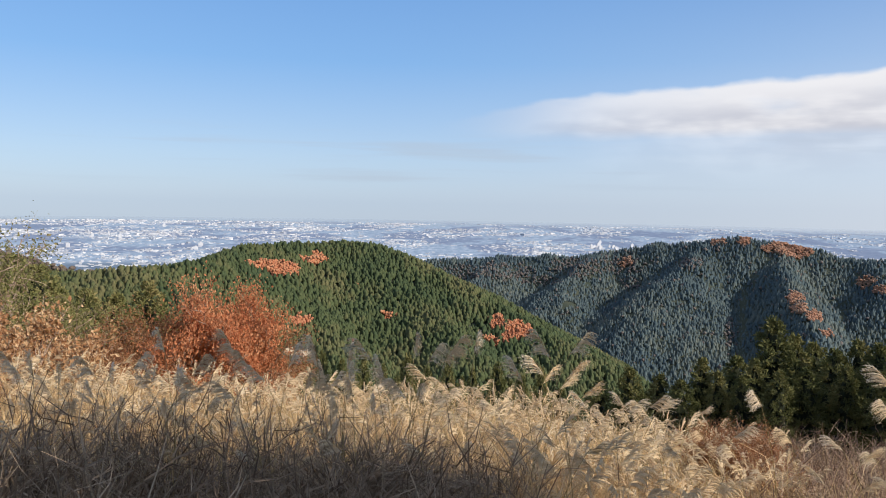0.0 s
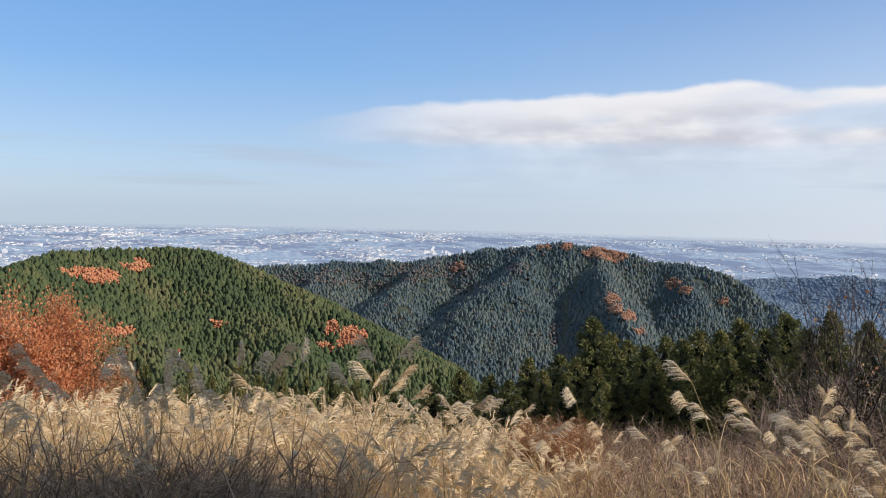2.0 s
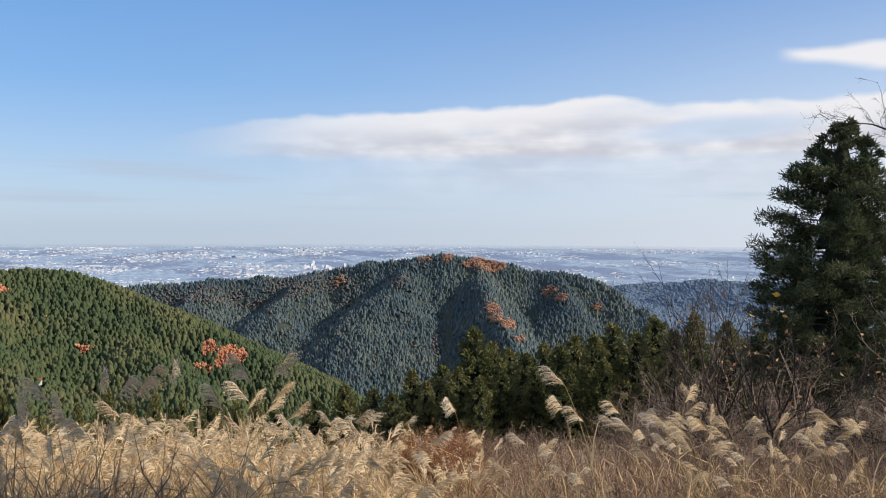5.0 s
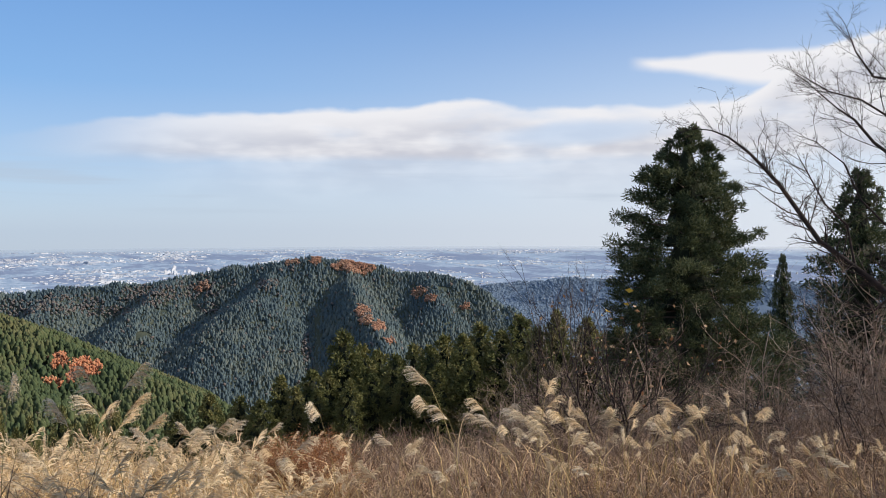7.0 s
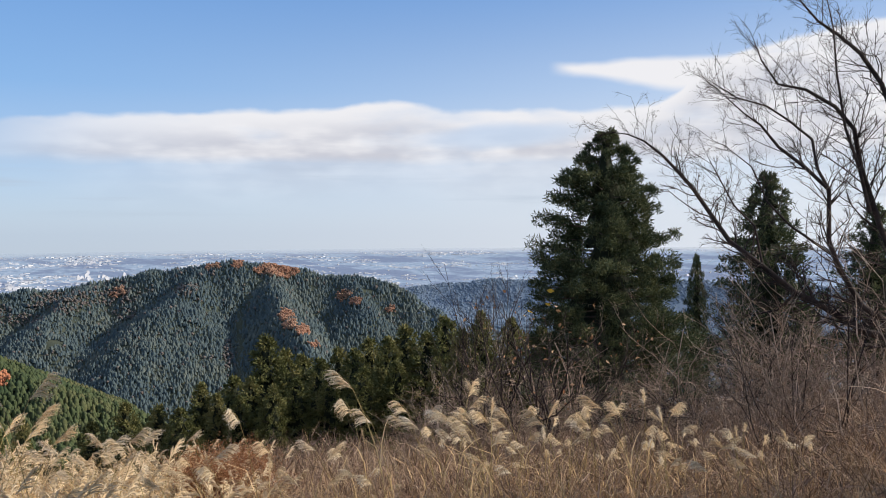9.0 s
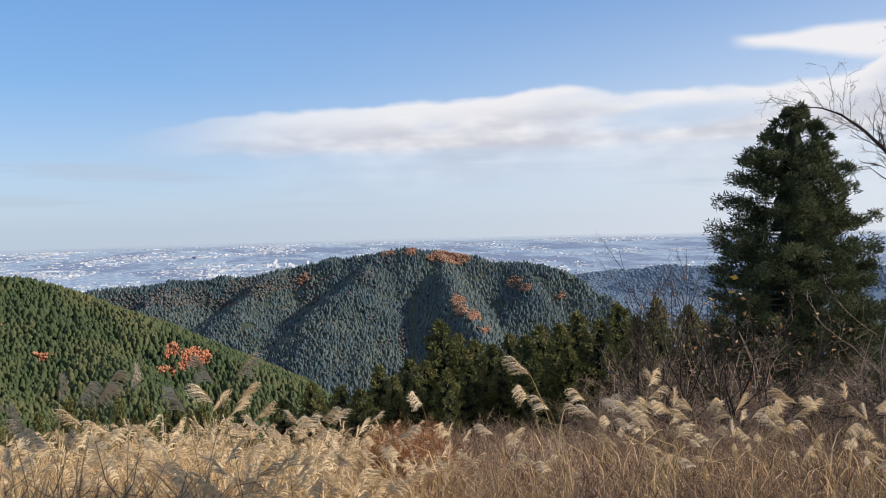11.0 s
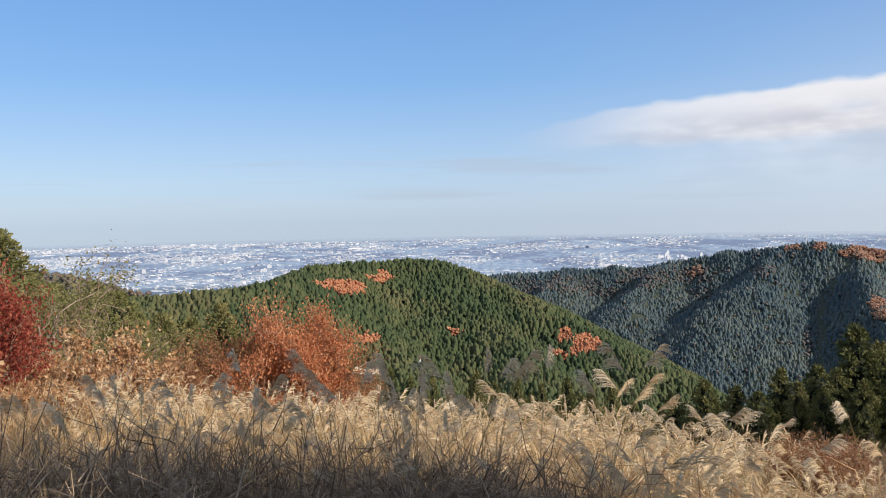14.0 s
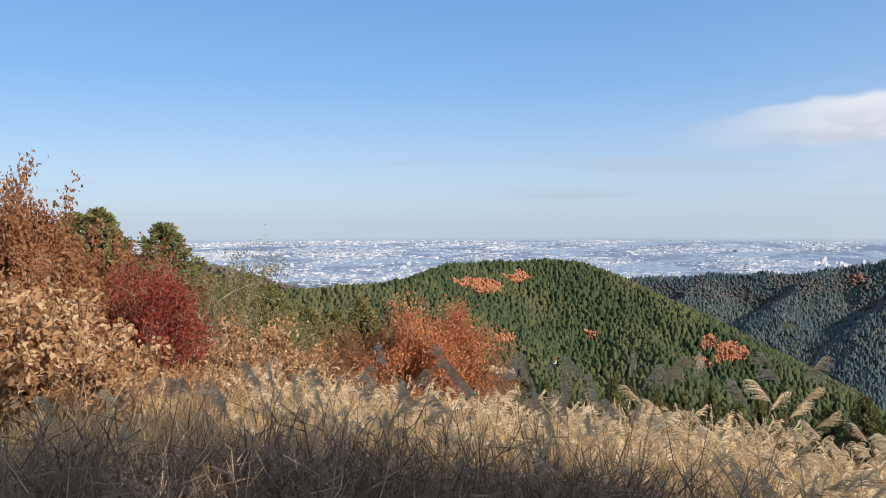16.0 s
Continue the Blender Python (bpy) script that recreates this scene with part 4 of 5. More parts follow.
oak = leafy("oak_shrub", "tall oak shrub holding withered russet leaves", "shrub", rng, 4.2, 2.4, M_OAK, 15000, 0.115, stems=11, depth=4, low=0.04, jitter=0.10, group="oak shrubs")
place_top(oak, 46.3, 3.6, 15, 4.2, 0.0, 0.62)
for az, el, r, q in [(51, 4.6, 14, 0.8), (44.6, 3.0, 15.5, 0.7), (42.6, 1.9, 15.8, 0.6), (41.2, 0.2, 15.6, 0.6), (44.6, 1.4, 14.2, 0.8), (40.2, -1.6, 15, 0.7), (38.4, -2.4, 17, 0.8), (55, 4.0, 12, 0.8), (43, -3.0, 12.6, 0.9), (47, -2.0, 12.0, 0.9), (37.0, -3.4, 16, 0.8)]:
    plant_top(oak, az, el, r, 4.2, rng, q)
rng = np.random.RandomState(43)
pale = leafy("withered_shrub", "low shrub with pale curled dead leaves", "shrub", rng, 1.9, 1.5, M_PALE, 3400, 0.098, stems=9, depth=4, low=0.05, jitter=0.08, group="withered shrubs")
put_plant(pale, 40, 11.5, 0.9, 0.0, True)
for az, r, s in [(44, 10.5, 0.95), (36.8, 11.5, 0.5), (33, 11.5, 0.55), (47.5, 10.5, 1.1), (29.5, 14.5, 0.95), (26.5, 16, 0.9), (42, 13, 1.0), (51, 10, 1.2), (31, 16.5, 0.95), (41.2, 10.2, 0.75), (31, 12, 0.55)]:
    put_plant(pale, az, r, s, rng.uniform(0, 6))

rng = np.random.RandomState(45)
olive = leafy("olive_shrub", "tall twiggy shrub with thin olive-tan leaves", "shrub", rng, 5.0, 2.2, M_CEDAR_TAN, 6000, 0.10, stems=9, depth=4, low=0.1, jitter=0.2, group="olive shrubs")
put_plant(olive, 32.3, 31, 1.15, 0.0, True)
for az, r, s in [(30.3, 33, 1.05), (33.4, 29, 0.9), (28.0, 35, 0.9), (25.8, 36, 0.85)]:
    put_plant(olive, az, r, s, rng.uniform(0, 6))
bits = Geo()
leaves(bits, rng.normal(0, 1, (260, 3)) * np.array([0.22, 0.22, 0.16]) + np.array([0.2, -0.5, 0.9]), 0.07, rng, 0.03)
part("orange_foliage", bits, M_ORANGE, maple, "orange leaves at the foot")
# low russet bushes at the edge of the golden grass
for az, r, s in [(-18.5, 9.5, 0.26), (-20.4, 9.0, 0.24), (-21.8, 10.5, 0.26)]:
    put_plant(rust, az, r, s, rng.uniform(0, 6))

# bare thicket
rng = np.random.RandomState(46)
bare = [
    bare_shrub("leafless brown shrub with dense fine twigs", rng, 3.0, 0.9, M_TWIG, 10, 0.014),
    bare_shrub("dark leafless shrub with crooked branches", rng, 3.0, 0.7, M_TWIG_DARK, 9, 0.016),
    bare_shrub("pale leafless shrub with tangled twigs", rng, 3.0, 1.1, M_TWIG_PALE, 10, 0.009),
]
spots = [(-36.5, 17, 0.70), (-39, 16.5, 0.82), (-41.5, 16, 0.9), (-43.8, 16, 0.95), (-46.5, 15.5, 0.5), (-50, 15, 0.55), (-53.5, 14.5, 0.8), (-56.5, 14, 0.85), (-60, 13.5, 0.95), (-63.5, 13, 0.95), (-67, 12.5, 0.95), (-52, 19, 0.7), (-58, 19, 0.95), (-63, 18, 1.1), (-48.5, 20, 0.6), (-35, 20, 0.7), (-55, 11.5, 0.55), (-60, 10.5, 0.65), (-65, 10, 0.75), (-71, 12, 1.1), (-38, 20, 0.8), (-45, 21, 0.7), (-50.5, 17.5, 0.8), (-54.5, 17, 0.95), (-57, 16.5, 1.0), (-61.5, 16, 1.05), (-59, 12.5, 0.8), (-49, 13, 0.5), (-64.5, 15.5, 1.1), (-37.8, 15.6, 0.66), (-40.4, 15.2, 0.72)]
for i, (az, r, s) in enumerate(spots):
    put_plant(bare[i % 3 if i < 3 else (0, 0, 1, 0, 2)[i % 5]], az, r, s, rng.uniform(0, 6), i < 3)
# a shrub that keeps a few curled leaves, one of them yellow
few = leafy("bare_shrub", "thin shrub keeping a few curled withered leaves", "shrub", rng, 3.1, 1.6, M_PALE, 170, 0.09, stems=9, depth=3, bark=M_TWIG_DARK, low=0.5, jitter=0.08, group="bare thicket")
put_plant(few, -43.6, 15.0, 1.0, 0.5, True)
fy = Geo()
twigs = np.array([tuple(v.co) for v in few.children[0].data.vertices])
tops = twigs[np.argsort(-twigs[:, 2])]
near_tip = tops[np.argsort(np.linalg.norm(tops - tops[60], axis=1))][:40:12]
leaves(fy, near_tip, 0.12, rng, 0.015)
part("yellow_foliage", fy, M_YELLOW, few, "yellow leaves")

for k, (az, r, top) in enumerate([(-38.2, 15.5, -3.0), (-39.0, 15.8, -1.4), (-39.7, 15.4, -2.6), (-40.6, 15.6, -3.4), (-37.3, 15.7, -4.2), (-60.8, 12.5, -4.0), (-57.5, 12.5, -4.5), (-63.3, 11.5, -3.0)]):
    x, y = polar(az, r)
    gz = ground_at(x, y)
    h = EYE + r * math.tan(radians(top)) - gz
    t = thing("sapling", "slender leafless sapling with upright twigs", "shrub", "saplings in the thicket", (x, y, gz))
    g = Geo()
    for j in range(3):
        twig(g, (0.16 * j - 0.16, 0.07 * (j % 2), -0.1), (rng.normal(0, 0.10), rng.normal(0, 0.10), 1), h * rng.uniform(0.6, 1.0), 0.010, 2, rng, crook=0.07, spread=0.5, kids=(5, 8), lift=0.06, shrink=0.28)
    k = h / np.percentile(np.concatenate(g.v)[:, 2], 99.5)
    g.v = [q * k for q in g.v]
    part("branch_frame", g, M_TWIG_DARK, t)


# bare tree reaching in over the thicket
def bare_tree():
    r = np.random.RandomState(31)
    bx, by = polar(-70, 15.0)
    bz = ground_at(bx, by)
    t = thing("bare_tree", "leafless cherry tree with arching limbs and fine twigs", "tree")

    def at(az, el, d):
        x, y = polar(az, d)
        return np.array((x, y, EYE + d * math.tan(radians(el))))

    fork = at(-68.3, -7.5, 14.8)
    trunk = Geo()
    trunk.tube([np.array((bx, by, bz - 0.3)), np.array((bx, by, bz + 0.8)) * 0.5 + fork * 0.5, fork], [0.20, 0.17, 0.14], 9)
    part("trunk", trunk, M_BARK, t, smooth=True)
    limbs = [     # (azimuth, height angle) along each limb, its distance and its thickness at the start
        ([(-66.5, -7.2), (-64.2, -6.5), (-62.0, -5.1), (-60.3, -4.2), (-58.3, -2.5), (-56.2, -0.8), (-55.1, 0.9), (-53.8, 2.9), (-52.7, 4.2), (-51.9, 5.1), (-50.6, 6.2), (-49.5, 6.7), (-48.3, 6.9)], 14.2, 0.085),
        ([(-66.3, -6.4), (-64.2, -4.9), (-62.9, -2.6), (-62.3, -0.8), (-62.3, 2.5), (-60.9, 4.0), (-59.3, 5.4), (-58.2, 6.9), (-57.2, 7.7), (-55.4, 9.5)], 13.6, 0.070),
        ([(-67.0, -5.0), (-65.2, 0.0), (-64.1, 3.8), (-63.7, 6.3), (-62.6, 7.8), (-60.9, 9.0), (-59.2, 9.5), (-58.2, 11.1), (-57.6, 12.8)], 14.6, 0.070),
        ([(-68.0, -2.0), (-66.5, 5.0), (-65.2, 9.0), (-64.0, 11.0), (-62.8, 12.2), (-61.6, 13.2), (-60.6, 14.5), (-59.6, 16.0)], 15.0, 0.065),
        ([(-62.3, 2.5), (-61.6, 3.9), (-61.3, 5.8), (-59.9, 7.1), (-58.6, 8.1), (-56.7, 8.8), (-55.0, 10.0)], 13.7, 0.030),
        ([(-64.6, 1.0), (-64.0, 3.8), (-63.2, 6.4), (-62.7, 9.9), (-62.5, 12.7), (-61.8, 16.0)], 14.4, 0.036),
        ([(-58.3, -2.5), (-57.8, 0.2), (-56.5, 1.6), (-55.5, 3.6), (-54.9, 4.8)], 14.1, 0.022),
        ([(-62.6, -1.8), (-60.0, 0.2), (-58.6, 1.8), (-57.6, 4.2), (-56.0, 5.6)], 13.7, 0.024),
        ([(-60.3, -4.2), (-59.2, -5.4), (-57.4, -5.8), (-55.8, -5.2)], 14.0, 0.020),
        ([(-69.5, 0.0), (-70.0, 7.0), (-69.0, 13.0), (-67.5, 19.0)], 15.4, 0.065),
    ]
    for line, d, thick in limbs:
        pts = np.array([at(a, e, d - 0.04 * k) for k, (a, e) in enumerate(line)])
        if thick > 0.05:
            pts = np.vstack([fork, pts])
        g = Geo()
        k = len(pts)
        rad = 0.8 * thick * np.linspace(1, 0.0, k) ** 0.9 + 0.005
        g.tube(pts, rad, 6)
        for i in range(1, k):
            step = np.linalg.norm(pts[i] - pts[i - 1])
            for _ in range(int(2 + 8.5 * step) if i > 1 else 2):
                q = pts[i - 1] + (pts[i] - pts[i - 1]) * r.uniform(0, 1)
                axis = unit(pts[i] - pts[i - 1])
                off = unit(np.cross(axis, r.normal(0, 1, 3)))
                twig(g, q, axis * 0.8 + off * 0.9 + np.array([0, 0, 0.25]), r.uniform(0.35, 1.05) * (1.1 - 0.4 * i / k), max(0.0045, rad[i] * 0.30), 2, r, crook=0.17, spread=0.85, kids=(4, 6), lift=0.05, shrink=0.42)
        twig(g, pts[-1], pts[-1] - pts[-2], 0.4, 0.0045, 2, r, crook=0.15, kids=(4, 5), lift=0.03, shrink=0.45)
        part("limb", g, M_TWIG_DARK, t, smooth=True)


bare_tree()

# ---- grass ----
rng = np.random.RandomState(17)


def field(az0, az1, r0, r1, n, rng, power=0.7):
    az = rng.uniform(az0, az1, n)
    r = r0 + (r1 - r0) * rng.rand(n) ** power
    return np.column_stack([-np.sin(np.radians(az)) * r, np.cos(np.radians(az)) * r])


def straw_zone(p):
    """Golden grass ahead; brown brush to the right of it."""
    az = np.degrees(np.arctan2(-p[:, 0], p[:, 1]))
    return (az + 22 + 3 * np.sin(p[:, 1] * 0.9)) > 0


g = Geo()
p = np.concatenate([field(-34, 44, 5.7, 15, 3300, rng), field(-24, -5, 3.8, 7.5, 620, rng)])
p = p[straw_zone(p) | (rng.rand(len(p)) < 0.12)]
low = np.degrees(np.arctan2(-p[:, 0], p[:, 1])) < -9
for q, h in ((p[low], 0.78), (p[~low], 1.0)):
    tufts(g, q[::2], 18, 1.2 * h, 0.10, 0.9, 0.009, rng)
    tufts(g, q[1::2], 14, 1.05 * h, 0.12, 1.7, 0.018, rng)
tagged(part("straw_grass", g, M_STRAW), "dense golden dry pampas straw on the slope", "grass", kind="stuff")

g = Geo()
p = field(-1, 66, 2.6, 5.5, 830, rng, 0.75)
tufts(g, p, 17, 1.2, 0.14, 1.6, 0.007, rng, (0.0, 0.3, 0.55, 0.8, 1.0), 0.6, (0.55, 1.35))
p = np.concatenate([field(-75, -24, 3.0, 13, 240, rng, 0.8), field(-24, 60, 3.0, 6.2, 160, rng, 0.8), field(-24, 45, 6.2, 12, 60, rng, 0.8)])
tufts(g, p, 10, 1.1, 0.10, 0.7, 0.006, rng)
tagged(part("dead_grass", g, M_STEM), "tangled grey-brown dead grass stems in the foreground", "grass", kind="stuff")


for az, r, s in [(6.4, 4.9, 1.1), (8.0, 4.8, 1.0), (4.4, 5.0, 1.0), (2.0, 5.1, 0.85), (10.4, 5.0, 0.85), (-0.6, 5.0, 0.62), (13.6, 4.9, 0.7), (17.0, 5.0, 0.68), (21.0, 4.9, 0.66), (25.5, 5.1, 0.68), (30.0, 5.2, 0.72), (34.5, 5.3, 0.74), (39.0, 5.4, 0.74), (5.6, 4.2, 0.72), (9.0, 4.2, 0.62), (14.0, 4.2, 0.56), (20.0, 4.2, 0.56), (28.0, 4.4, 0.56), (36.0, 4.5, 0.6)]:
    g = Geo()
    x, y = polar(az, r)
    tufts(g, np.array([[x, y]]), 620, 2.3 * s, 0.12, 1.5, 0.0075, rng, (0.0, 0.25, 0.45, 0.65, 0.83, 1.0), 0.30, (0.75, 1.45))
    v = np.concatenate(g.v)
    t = thing("grass_tussock", "rounded tussock of withered arching grass", "grass", "withered tussocks", (x, y, ground_at(x, y)))
    g.v = [v - np.array([x, y, t.location.z])]
    g.f = [np.concatenate(g.f)]
    part("tuft", g, M_STEM, t)


def strip(g, pts, width, rng):
    """A thin flat twig."""
    pts = np.asarray(pts)
    side = unit(np.cross(pts[-1] - pts[0], rng.normal(0, 1, 3)))
    w = np.linspace(width, width * 0.3, len(pts))[:, None]
    v = np.stack([pts - side * w, pts + side * w], 1).reshape(-1, 3)
    g.add(v, np.array([(2 * i, 2 * i + 1, 2 * i + 3, 2 * i + 2) for i in range(len(pts) - 1)]))


def brush_templates(rng, count=20):
    out = []
    for _ in range(count):
        g = Geo()
        for _ in range(2):
            p, d = np.array([rng.normal(0, 0.05), rng.normal(0, 0.05), -0.05]), unit(np.array([rng.normal(0, 0.3), rng.normal(0, 0.3), 1.0]))
            stem = [p]
            for _ in range(4):
                d = unit(d + rng.normal(0, 0.2, 3))
                p = p + d * 0.23
                stem.append(p)
            strip(g, stem, 0.006, rng)
            for _ in range(rng.randint(7, 11)):
                i = rng.randint(1, 4)
                q = stem[i] + (stem[i + 1] - stem[i]) * rng.rand()
                dd = unit(stem[i + 1] - stem[i] + rng.normal(0, 0.55, 3) + np.array([0, 0, 0.2]))
                ln = rng.uniform(0.12, 0.38)
                mid = q + dd * ln * 0.5
                strip(g, [q, mid, mid + unit(dd + rng.normal(0, 0.4, 3)) * ln * 0.5], 0.004, rng)
        out.append((np.concatenate(g.v), np.concatenate(g.f)))
    return out


BRUSH = brush_templates(rng)


def brush(g, p, tall, rng):
    """Fine branched dry weeds."""
    z = height(p[:, 0], p[:, 1])
    kind = rng.randint(0, len(BRUSH), len(p))
    for k, (v, f) in enumerate(BRUSH):
        i = np.where(kind == k)[0]
        a, h = rng.uniform(0, 6.283, len(i)), tall * rng.uniform(0.55, 1.25, len(i))
        c, s = np.cos(a)[:, None], np.sin(a)[:, None]
        w = np.sqrt(h)[:, None]
        vx = (v[None, :, 0] * c - v[None, :, 1] * s) * w + p[i, 0][:, None]
        vy = (v[None, :, 0] * s + v[None, :, 1] * c) * w + p[i, 1][:, None]
        vz = v[None, :, 2] * h[:, None] + z[i][:, None]
        g.add(np.stack([vx, vy, vz], -1).reshape(-1, 3), (f[None] + (np.arange(len(i)) * len(v))[:, None, None]).reshape(-1, 4))


g = Geo()
p = field(-76, -14, 4.2, 15, 3100, rng, 0.75)
p = p[~straw_zone(p) | (rng.rand(len(p)) < 0.04)]
near = np.hypot(p[:, 0], p[:, 1]) < 8.5
brush(g, p[near], 0.72, rng)
brush(g, p[~near], 0.85, rng)
p = field(-70, -37, 13, 24, 700, rng, 0.8)
az = np.degrees(np.arctan2(-p[:, 0], p[:, 1]))
p = p[(abs(az + 48) > 5.5) | (np.hypot(p[:, 0], p[:, 1]) < 15)]
brush(g, p, 0.85, rng)
dark = Geo()
p = field(-5, 46, 3.6, 5.9, 950, rng, 0.7)
brush(dark, p, 1.05, rng)
brush(dark, field(20, 38, 4.4, 5.6, 90, rng), 1.15, rng)
tagged(part("dark_weeds", dark, M_STEM), "tangled dark-brown dead weeds before the golden grass", "brush", kind="stuff")
tagged(part("dry_brush", g, M_BRUSH), "reddish-brown leafless weeds and brush covering the bank", "brush", kind="stuff")
g = Geo()
p = field(-75, -20, 3.4, 13, 1000, rng, 0.75)
tufts(g, p, 12, 0.95, 0.12, 1.4, 0.010, rng)
tagged(part("tan_grass", g, M_TAN), "thin tan dry grass among the brown brush", "grass", kind="stuff")


# ---- pampas plumes ----
def plume_strands(rng, rach, way, count, sag, long, wide, hairs):
    """Fine seed strands that stream off the tip to one side and sag."""
    g = Geo()
    for i in range(count):
        s = i / (count - 1)
        p = rach[0] * (1 - s) + rach[-1] * s
        d = unit(way * 0.9 + np.array([-0.45, 0, 0.1]) + rng.normal(0, 0.15, 3))
        line, ln = [p], long * rng.uniform(0.7, 1.15) * (1.1 - 0.35 * s)
        for _ in range(5):
            d = unit(d + np.array([-0.14, 0, -sag]) + rng.normal(0, 0.05, 3))
            p = p + d * ln / 5
            line.append(p)
        line = np.array(line)
        side = unit(np.cross(line[-1] - line[0], rng.normal(0, 1, 3)))
        w = wide * np.array([0.5, 1.0, 1.15, 1.1, 0.8, 0.2])[:, None]
        v = np.stack([line - side * w, line + side * w], 1).reshape(-1, 3)
        g.add(v, np.array([(2 * k, 2 * k + 1, 2 * k + 3, 2 * k + 2) for k in range(5)]))
        if hairs:
            q = line[rng.randint(1, 6, hairs)] + rng.normal(0, 0.004, (hairs, 3))
            h = unit(rng.normal(0, 0.8, (hairs, 3)) + unit(line[-1] - line[1])) * rng.uniform(0.012, 0.028, (hairs, 1))
            b = unit(np.cross(h, rng.normal(0, 1, (hairs, 3)))) * 0.0013
            g.quads(np.stack([q - b, q + b, q + h + b * 0.2, q + h - b * 0.2], 1))
    return g


def plume_stalk(rng, k):
    """One stalk 1.6 m tall whose seed plume streams towards -x."""
    t = thing("pampas_stalk", "dry pampas stalk with a feathery cream plume", "grass", "pampas stalks")
    top, bend = 1.36, rng.uniform(0.10, 0.34)
    u = np.linspace(0, 1, 8)
    pts = np.column_stack([-bend * u ** 2.6, 0.03 * np.sin(u * 3) * rng.uniform(-1, 1), top * u])
    st = Geo()
    st.tube(pts, np.linspace(0.0045, 0.002, 8), 4)
    tip, way = pts[-1], unit(pts[-1] - pts[-2])
    rach = [tip + way * 0.15 * s + np.array([-0.05 * s * s, 0, -0.02 * s * s]) for s in np.linspace(0, 1, 5)]
    st.tube(rach, np.linspace(0.002, 0.001, 5), 3)
    part("stem", st, M_PLUME_STEM, t)
    sag = (0.10, 0.16, 0.22, 0.30, 0.38, 0.20, 0.27, 0.13)[k]
    part("plume", plume_strands(rng, rach, way, 30, sag, rng.uniform(0.115, 0.15), 0.0028, 13), M_PLUME, t)
    spent.append(plume_strands(rng, rach, way, 14, sag * 1.2, 0.12, 0.0050, 0))
    for _ in range(rng.randint(2, 4)):
        lf = Geo()
        z0 = rng.uniform(0.25, 0.8)
        base = np.array([[-bend * (z0 / top) ** 2.6, 0, z0]])
        ribbons(lf, base, rng.uniform(0, 6.28, 1), np.array([rng.uniform(0.35, 0.55)]), np.array([1.1]), np.array([0.011]), rng)
        part("leaf", lf, M_STRAW, t)
    return t


rng = np.random.RandomState(23)
spent = []
stalks = [plume_stalk(rng, k) for k in range(8)]
used = set()
TIP = 1.46


def stalk(az, el, r, turn=None, size=1.0, kinds=range(8)):
    """A stalk whose plume stands at a height angle."""
    x, y = polar(az, r)
    gz = ground_at(x, y)
    s = (EYE + r * math.tan(radians(el)) - gz) / TIP
    s = min(max(s, 0.5), 1.7)
    k = kinds[rng.randint(0, len(kinds))]
    if turn is None:
        turn = rng.normal(0.1, 0.75) + (math.pi if rng.rand() < 0.38 else 0.0)
    m = Matrix.Translation((x, y, gz - 0.03)) @ Matrix.Rotation(turn, 4, "Z") @ Matrix.Diagonal((size * (0.5 + 0.5 * s), size * (0.5 + 0.5 * s), s, 1))
    if k in used:
        return copy_thing(stalks[k], m @ plain_scale(stalks[k]))
    used.add(k)
    stalks[k].matrix_basis = m
    return stalks[k]


for row in [(-9.2, -11.0, 6.8), (-7.2, -11.3, 6.9), (-5.9, -12.0, 6.8), (-6.6, -12.3, 7.2), (-8.0, -12.6, 7.0), (-12.7, -12.6, 6.8), (-13.6, -13.2, 7.2), (-11.4, -13.3, 7.0), (-15.0, -13.6, 7.2), (-18.2, -14.2, 6.5), (-16.6, -14.6, 7.0), (-1.3, -11.9, 7.2), (-2.6, -12.6, 7.5), (-23.8, -11.4, 6.6), (-25.6, -14.0, 6.8), (-32.9, -9.9, 6.8), (-31.6, -11.5, 6.9), (-33.4, -12.4, 7.0), (-28.3, -17.0, 6.0), (-22.2, -17.3, 6.0), (-29.5, -14.5, 7.4)]:
    stalk(*row, turn=rng.normal(0.0, 0.45) + (math.pi if rng.rand() < 0.4 else 0.0))
for _ in range(50):     # cream heads on the brown bank
    stalk(rng.uniform(-62, -35), rng.uniform(-17.0, -12.2), rng.uniform(5.6, 9.0))
for caz, cel, count in [(-40.3, -12.4, 15), (-43.4, -13.6, 7), (-46.6, -12.8, 8), (-49.9, -12.4, 8), (-52.6, -12.8, 8), (-38.0, -14.4, 5), (-56.5, -14.0, 6), (-59.6, -15.0, 6), (-36.3, -12.8, 4)]:
    cr = rng.uniform(7.0, 8.4)
    for _ in range(count):     # bunches
        stalk(caz + rng.normal(0, 1.0), cel + rng.uniform(-1.7, 1.3), cr + rng.uniform(-0.6, 0.6), size=1.15)
for _ in range(16):
    stalk(rng.uniform(-35, -16), rng.uniform(-18, -14.5), rng.uniform(5.5, 8.0))
for _ in range(70):     # heads over the golden grass
    stalk(rng.uniform(-20, 26), rng.uniform(-16.0, -13.0), rng.uniform(6.5, 10.5))
for _ in range(36):     # tall heads in the shade
    stalk(rng.normal(7, 7), rng.uniform(-13.0, -9.0), rng.uniform(4.8, 6.0), size=0.85, kinds=(2, 3, 4, 6))
for _ in range(22):
    stalk(rng.uniform(18, 42), rng.uniform(-14.0, -10.0), rng.uniform(4.8, 6.2), size=0.85, kinds=(2, 3, 4, 6))
for _ in range(18):     # low ones close by
    stalk(rng.uniform(-10, 30), rng.uniform(-18.5, -16.0), rng.uniform(4.8, 5.6))
for k, s in enumerate(stalks):
    if k not in used:
        stalk(rng.uniform(-20, 20), -13, 8)

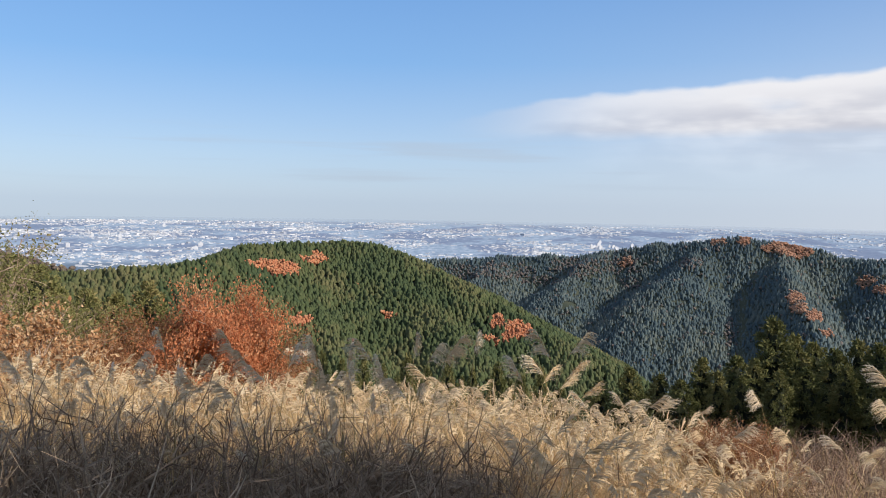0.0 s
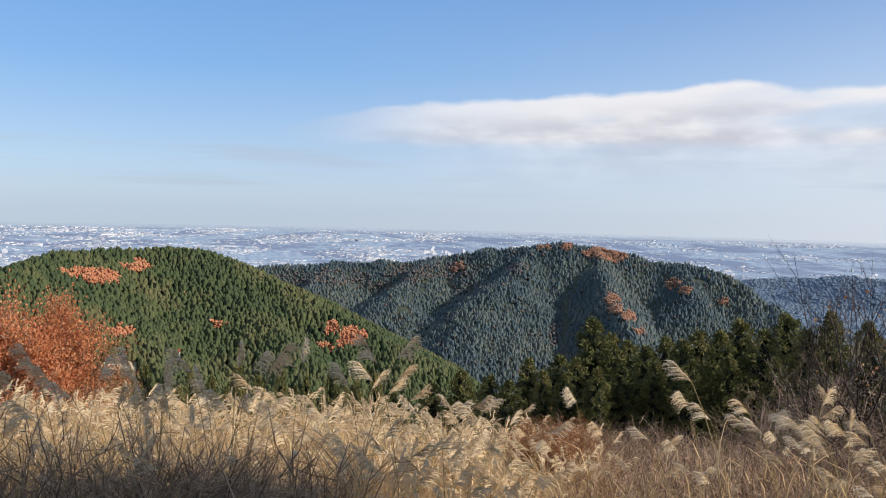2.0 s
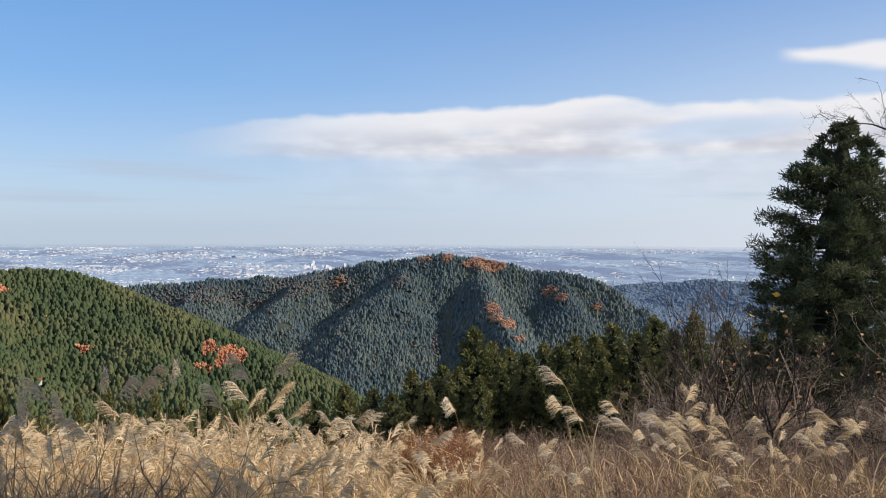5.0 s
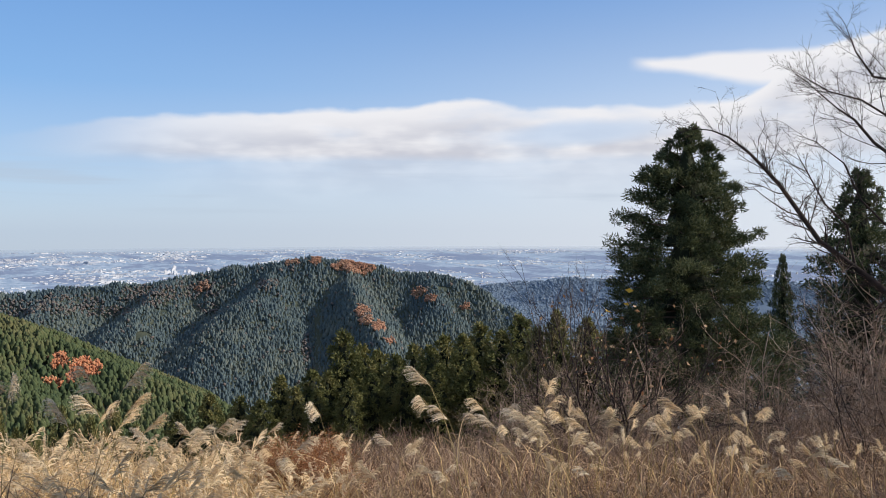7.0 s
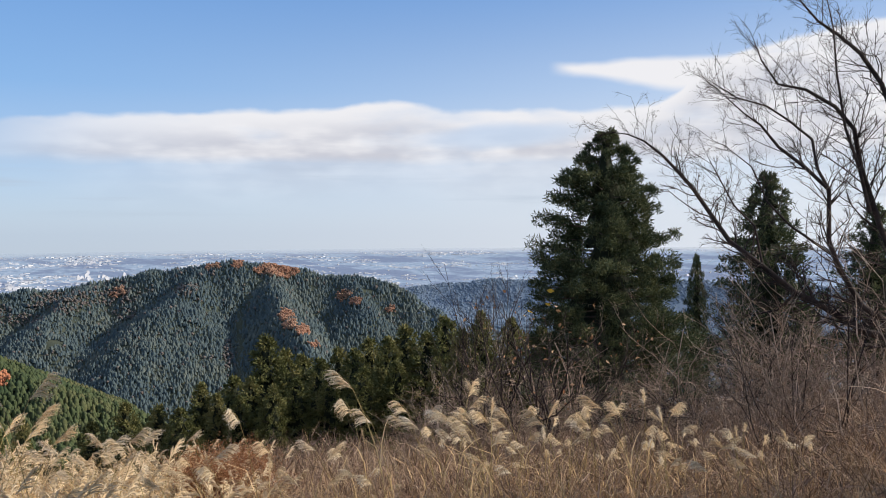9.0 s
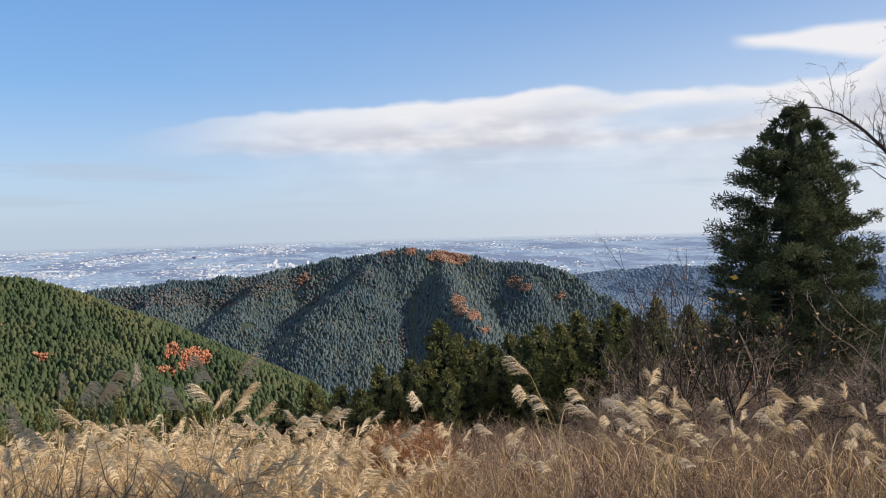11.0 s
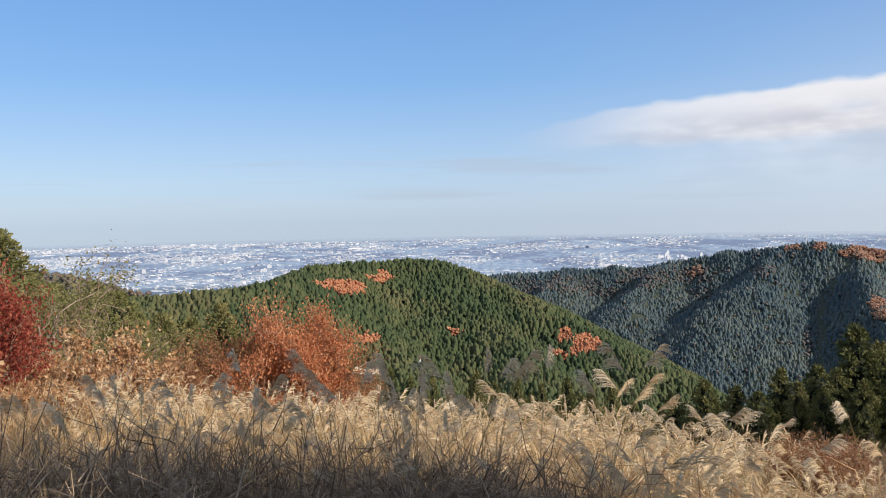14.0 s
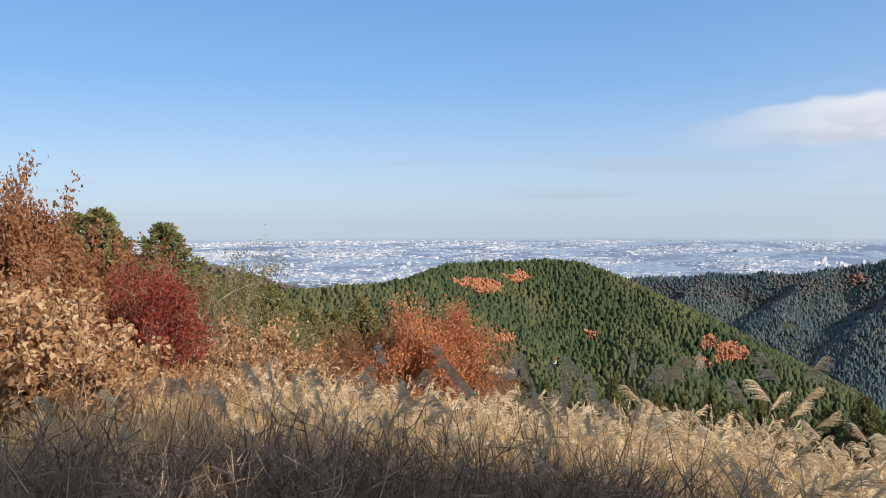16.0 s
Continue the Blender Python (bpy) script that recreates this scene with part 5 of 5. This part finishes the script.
# the mass of spent heads in the golden grass
g = Geo()
heads = [(np.concatenate(q.v), np.concatenate(q.f)) for q in spent]
p = np.concatenate([field(-24, 30, 6.4, 12.0, 1150, rng, 0.7), field(-23, -6, 4.8, 7.5, 260, rng)])
p = p[straw_zone(p)]
for (x, y), z in zip(p, height(p[:, 0], p[:, 1])):
    v, f = heads[rng.randint(0, len(heads))]
    a, s = rng.uniform(0, 6.283), rng.uniform(0.50, 0.82) * np.interp(math.degrees(math.atan2(-x, y)), (-22, -7), (0.7, 1.0))
    c, q = math.cos(a), math.sin(a)
    g.add(np.column_stack([v[:, 0] * c - v[:, 1] * q + x, v[:, 0] * q + v[:, 1] * c + y, (v[:, 2] - 1.42) * rng.uniform(0.75, 1.15) + 1.42 * s + z]), f)
tagged(part("spent_heads", g, M_PLUME), "mass of spent cream seed heads in the golden grass", "grass", kind="stuff")


# ---- small landmarks ----
def mast(name, label, az, el, r, tall, radius, arms):
    x, y = polar(az, r)
    z = EYE + r * math.tan(radians(el)) - tall
    t = thing(name, label, "mast", "", (x, y, min(z, ground_at(x, y))))
    base = -0.5
    h = EYE + r * math.tan(radians(el)) - t.location.z
    g = Geo()
    g.tube([(0, 0, base), (0, 0, h * 0.5), (0, 0, h)], [radius, radius * 0.8, radius * 0.5], 8)
    part("pole", g, M_MAST, t, smooth=True)
    for k in range(arms):
        a = Geo()
        zz = h * (0.96 - 0.1 * k)
        a.tube([(-radius * 4, 0, zz), (0, 0, zz), (radius * 4, 0, zz)], [radius * 0.4] * 3, 6)
        part("crossarm", a, M_MAST, t)


mast("radio_mast", "slim white radio mast on the far summit", -20.2, -1.35, 1495, 22.0, 0.5, 2)
for r in range(1150, 1470, 5):
    x, y = polar(-31.9, r)
    if ground_at(x, y) + 9.0 > EYE + r * math.tan(radians(-6.35)):
        mast("white_pole", "white pole standing among the hillside conifers", -31.9, -6.35, r, 9.0, 0.6, 0)
        break


def earth_bank():
    """Bare pale earth of a small clearing low on the near hill."""
    az = np.linspace(9.2, 12.0, 15)
    best = min(range(440, 760, 4), key=lambda r: abs(math.degrees(math.atan2(ground_at(*polar(10.6, r)) - EYE, r)) + 10.5))
    rr = best + np.linspace(-9, 9, 6)
    A, R = np.meshgrid(np.radians(az), rr, indexing="ij")
    R = R + 3.0 * np.sin(A * 90)
    x, y = -np.sin(A) * R, np.cos(A) * R
    g = Geo()
    k = len(rr)
    i, j = np.meshgrid(np.arange(len(az) - 1), np.arange(k - 1), indexing="ij")
    b = (i * k + j).ravel()
    g.add(np.stack([x, y, height(x, y) + 0.5], -1), np.stack([b, b + k, b + k + 1, b + 1], -1))
    tagged(part("earth_bank", g, M_EARTH, smooth=True), "bare pale earth of a small forest clearing", "ground", kind="structure")


earth_bank()


def hillside_shed():
    """A small white shed with a red pitched roof at the edge of the clearing."""
    r = min(range(420, 760, 4), key=lambda q: abs(math.degrees(math.atan2(ground_at(*polar(6.8, q)) - EYE, q)) + 10.15))
    x, y = polar(6.8, r)
    t = thing("shed", "small white shed with a red pitched roof in the clearing", "building", "", (x, y, ground_at(x, y) - 0.3))
    w, d, h, e = 4.5, 2.6, 3.2, 0.4
    wall = Geo()
    wall.add(box_verts(*(np.array([q]) for q in (0.0, 0.0, 1.0, 2 * w, 2 * d, h, 0.0)))[0], BOX_F)
    part("wall", wall, M_MAST, t)
    roof = Geo()
    for z in (h, h + 0.18):
        roof.add([(-w - e, -d - e, z), (w + e, -d - e, z), (w + e, 0, z + 1.6), (-w - e, 0, z + 1.6), (-w - e, d + e, z), (w + e, d + e, z)], [(0, 1, 2, 3), (3, 2, 5, 4)])
    roof.add([(-w - e, -d - e, h), (w + e, -d - e, h), (w + e, -d - e, h + 0.18), (-w - e, -d - e, h + 0.18)], [(0, 1, 2, 3)])
    part("roof", roof, M_RED_ROOF, t)


hillside_shed()
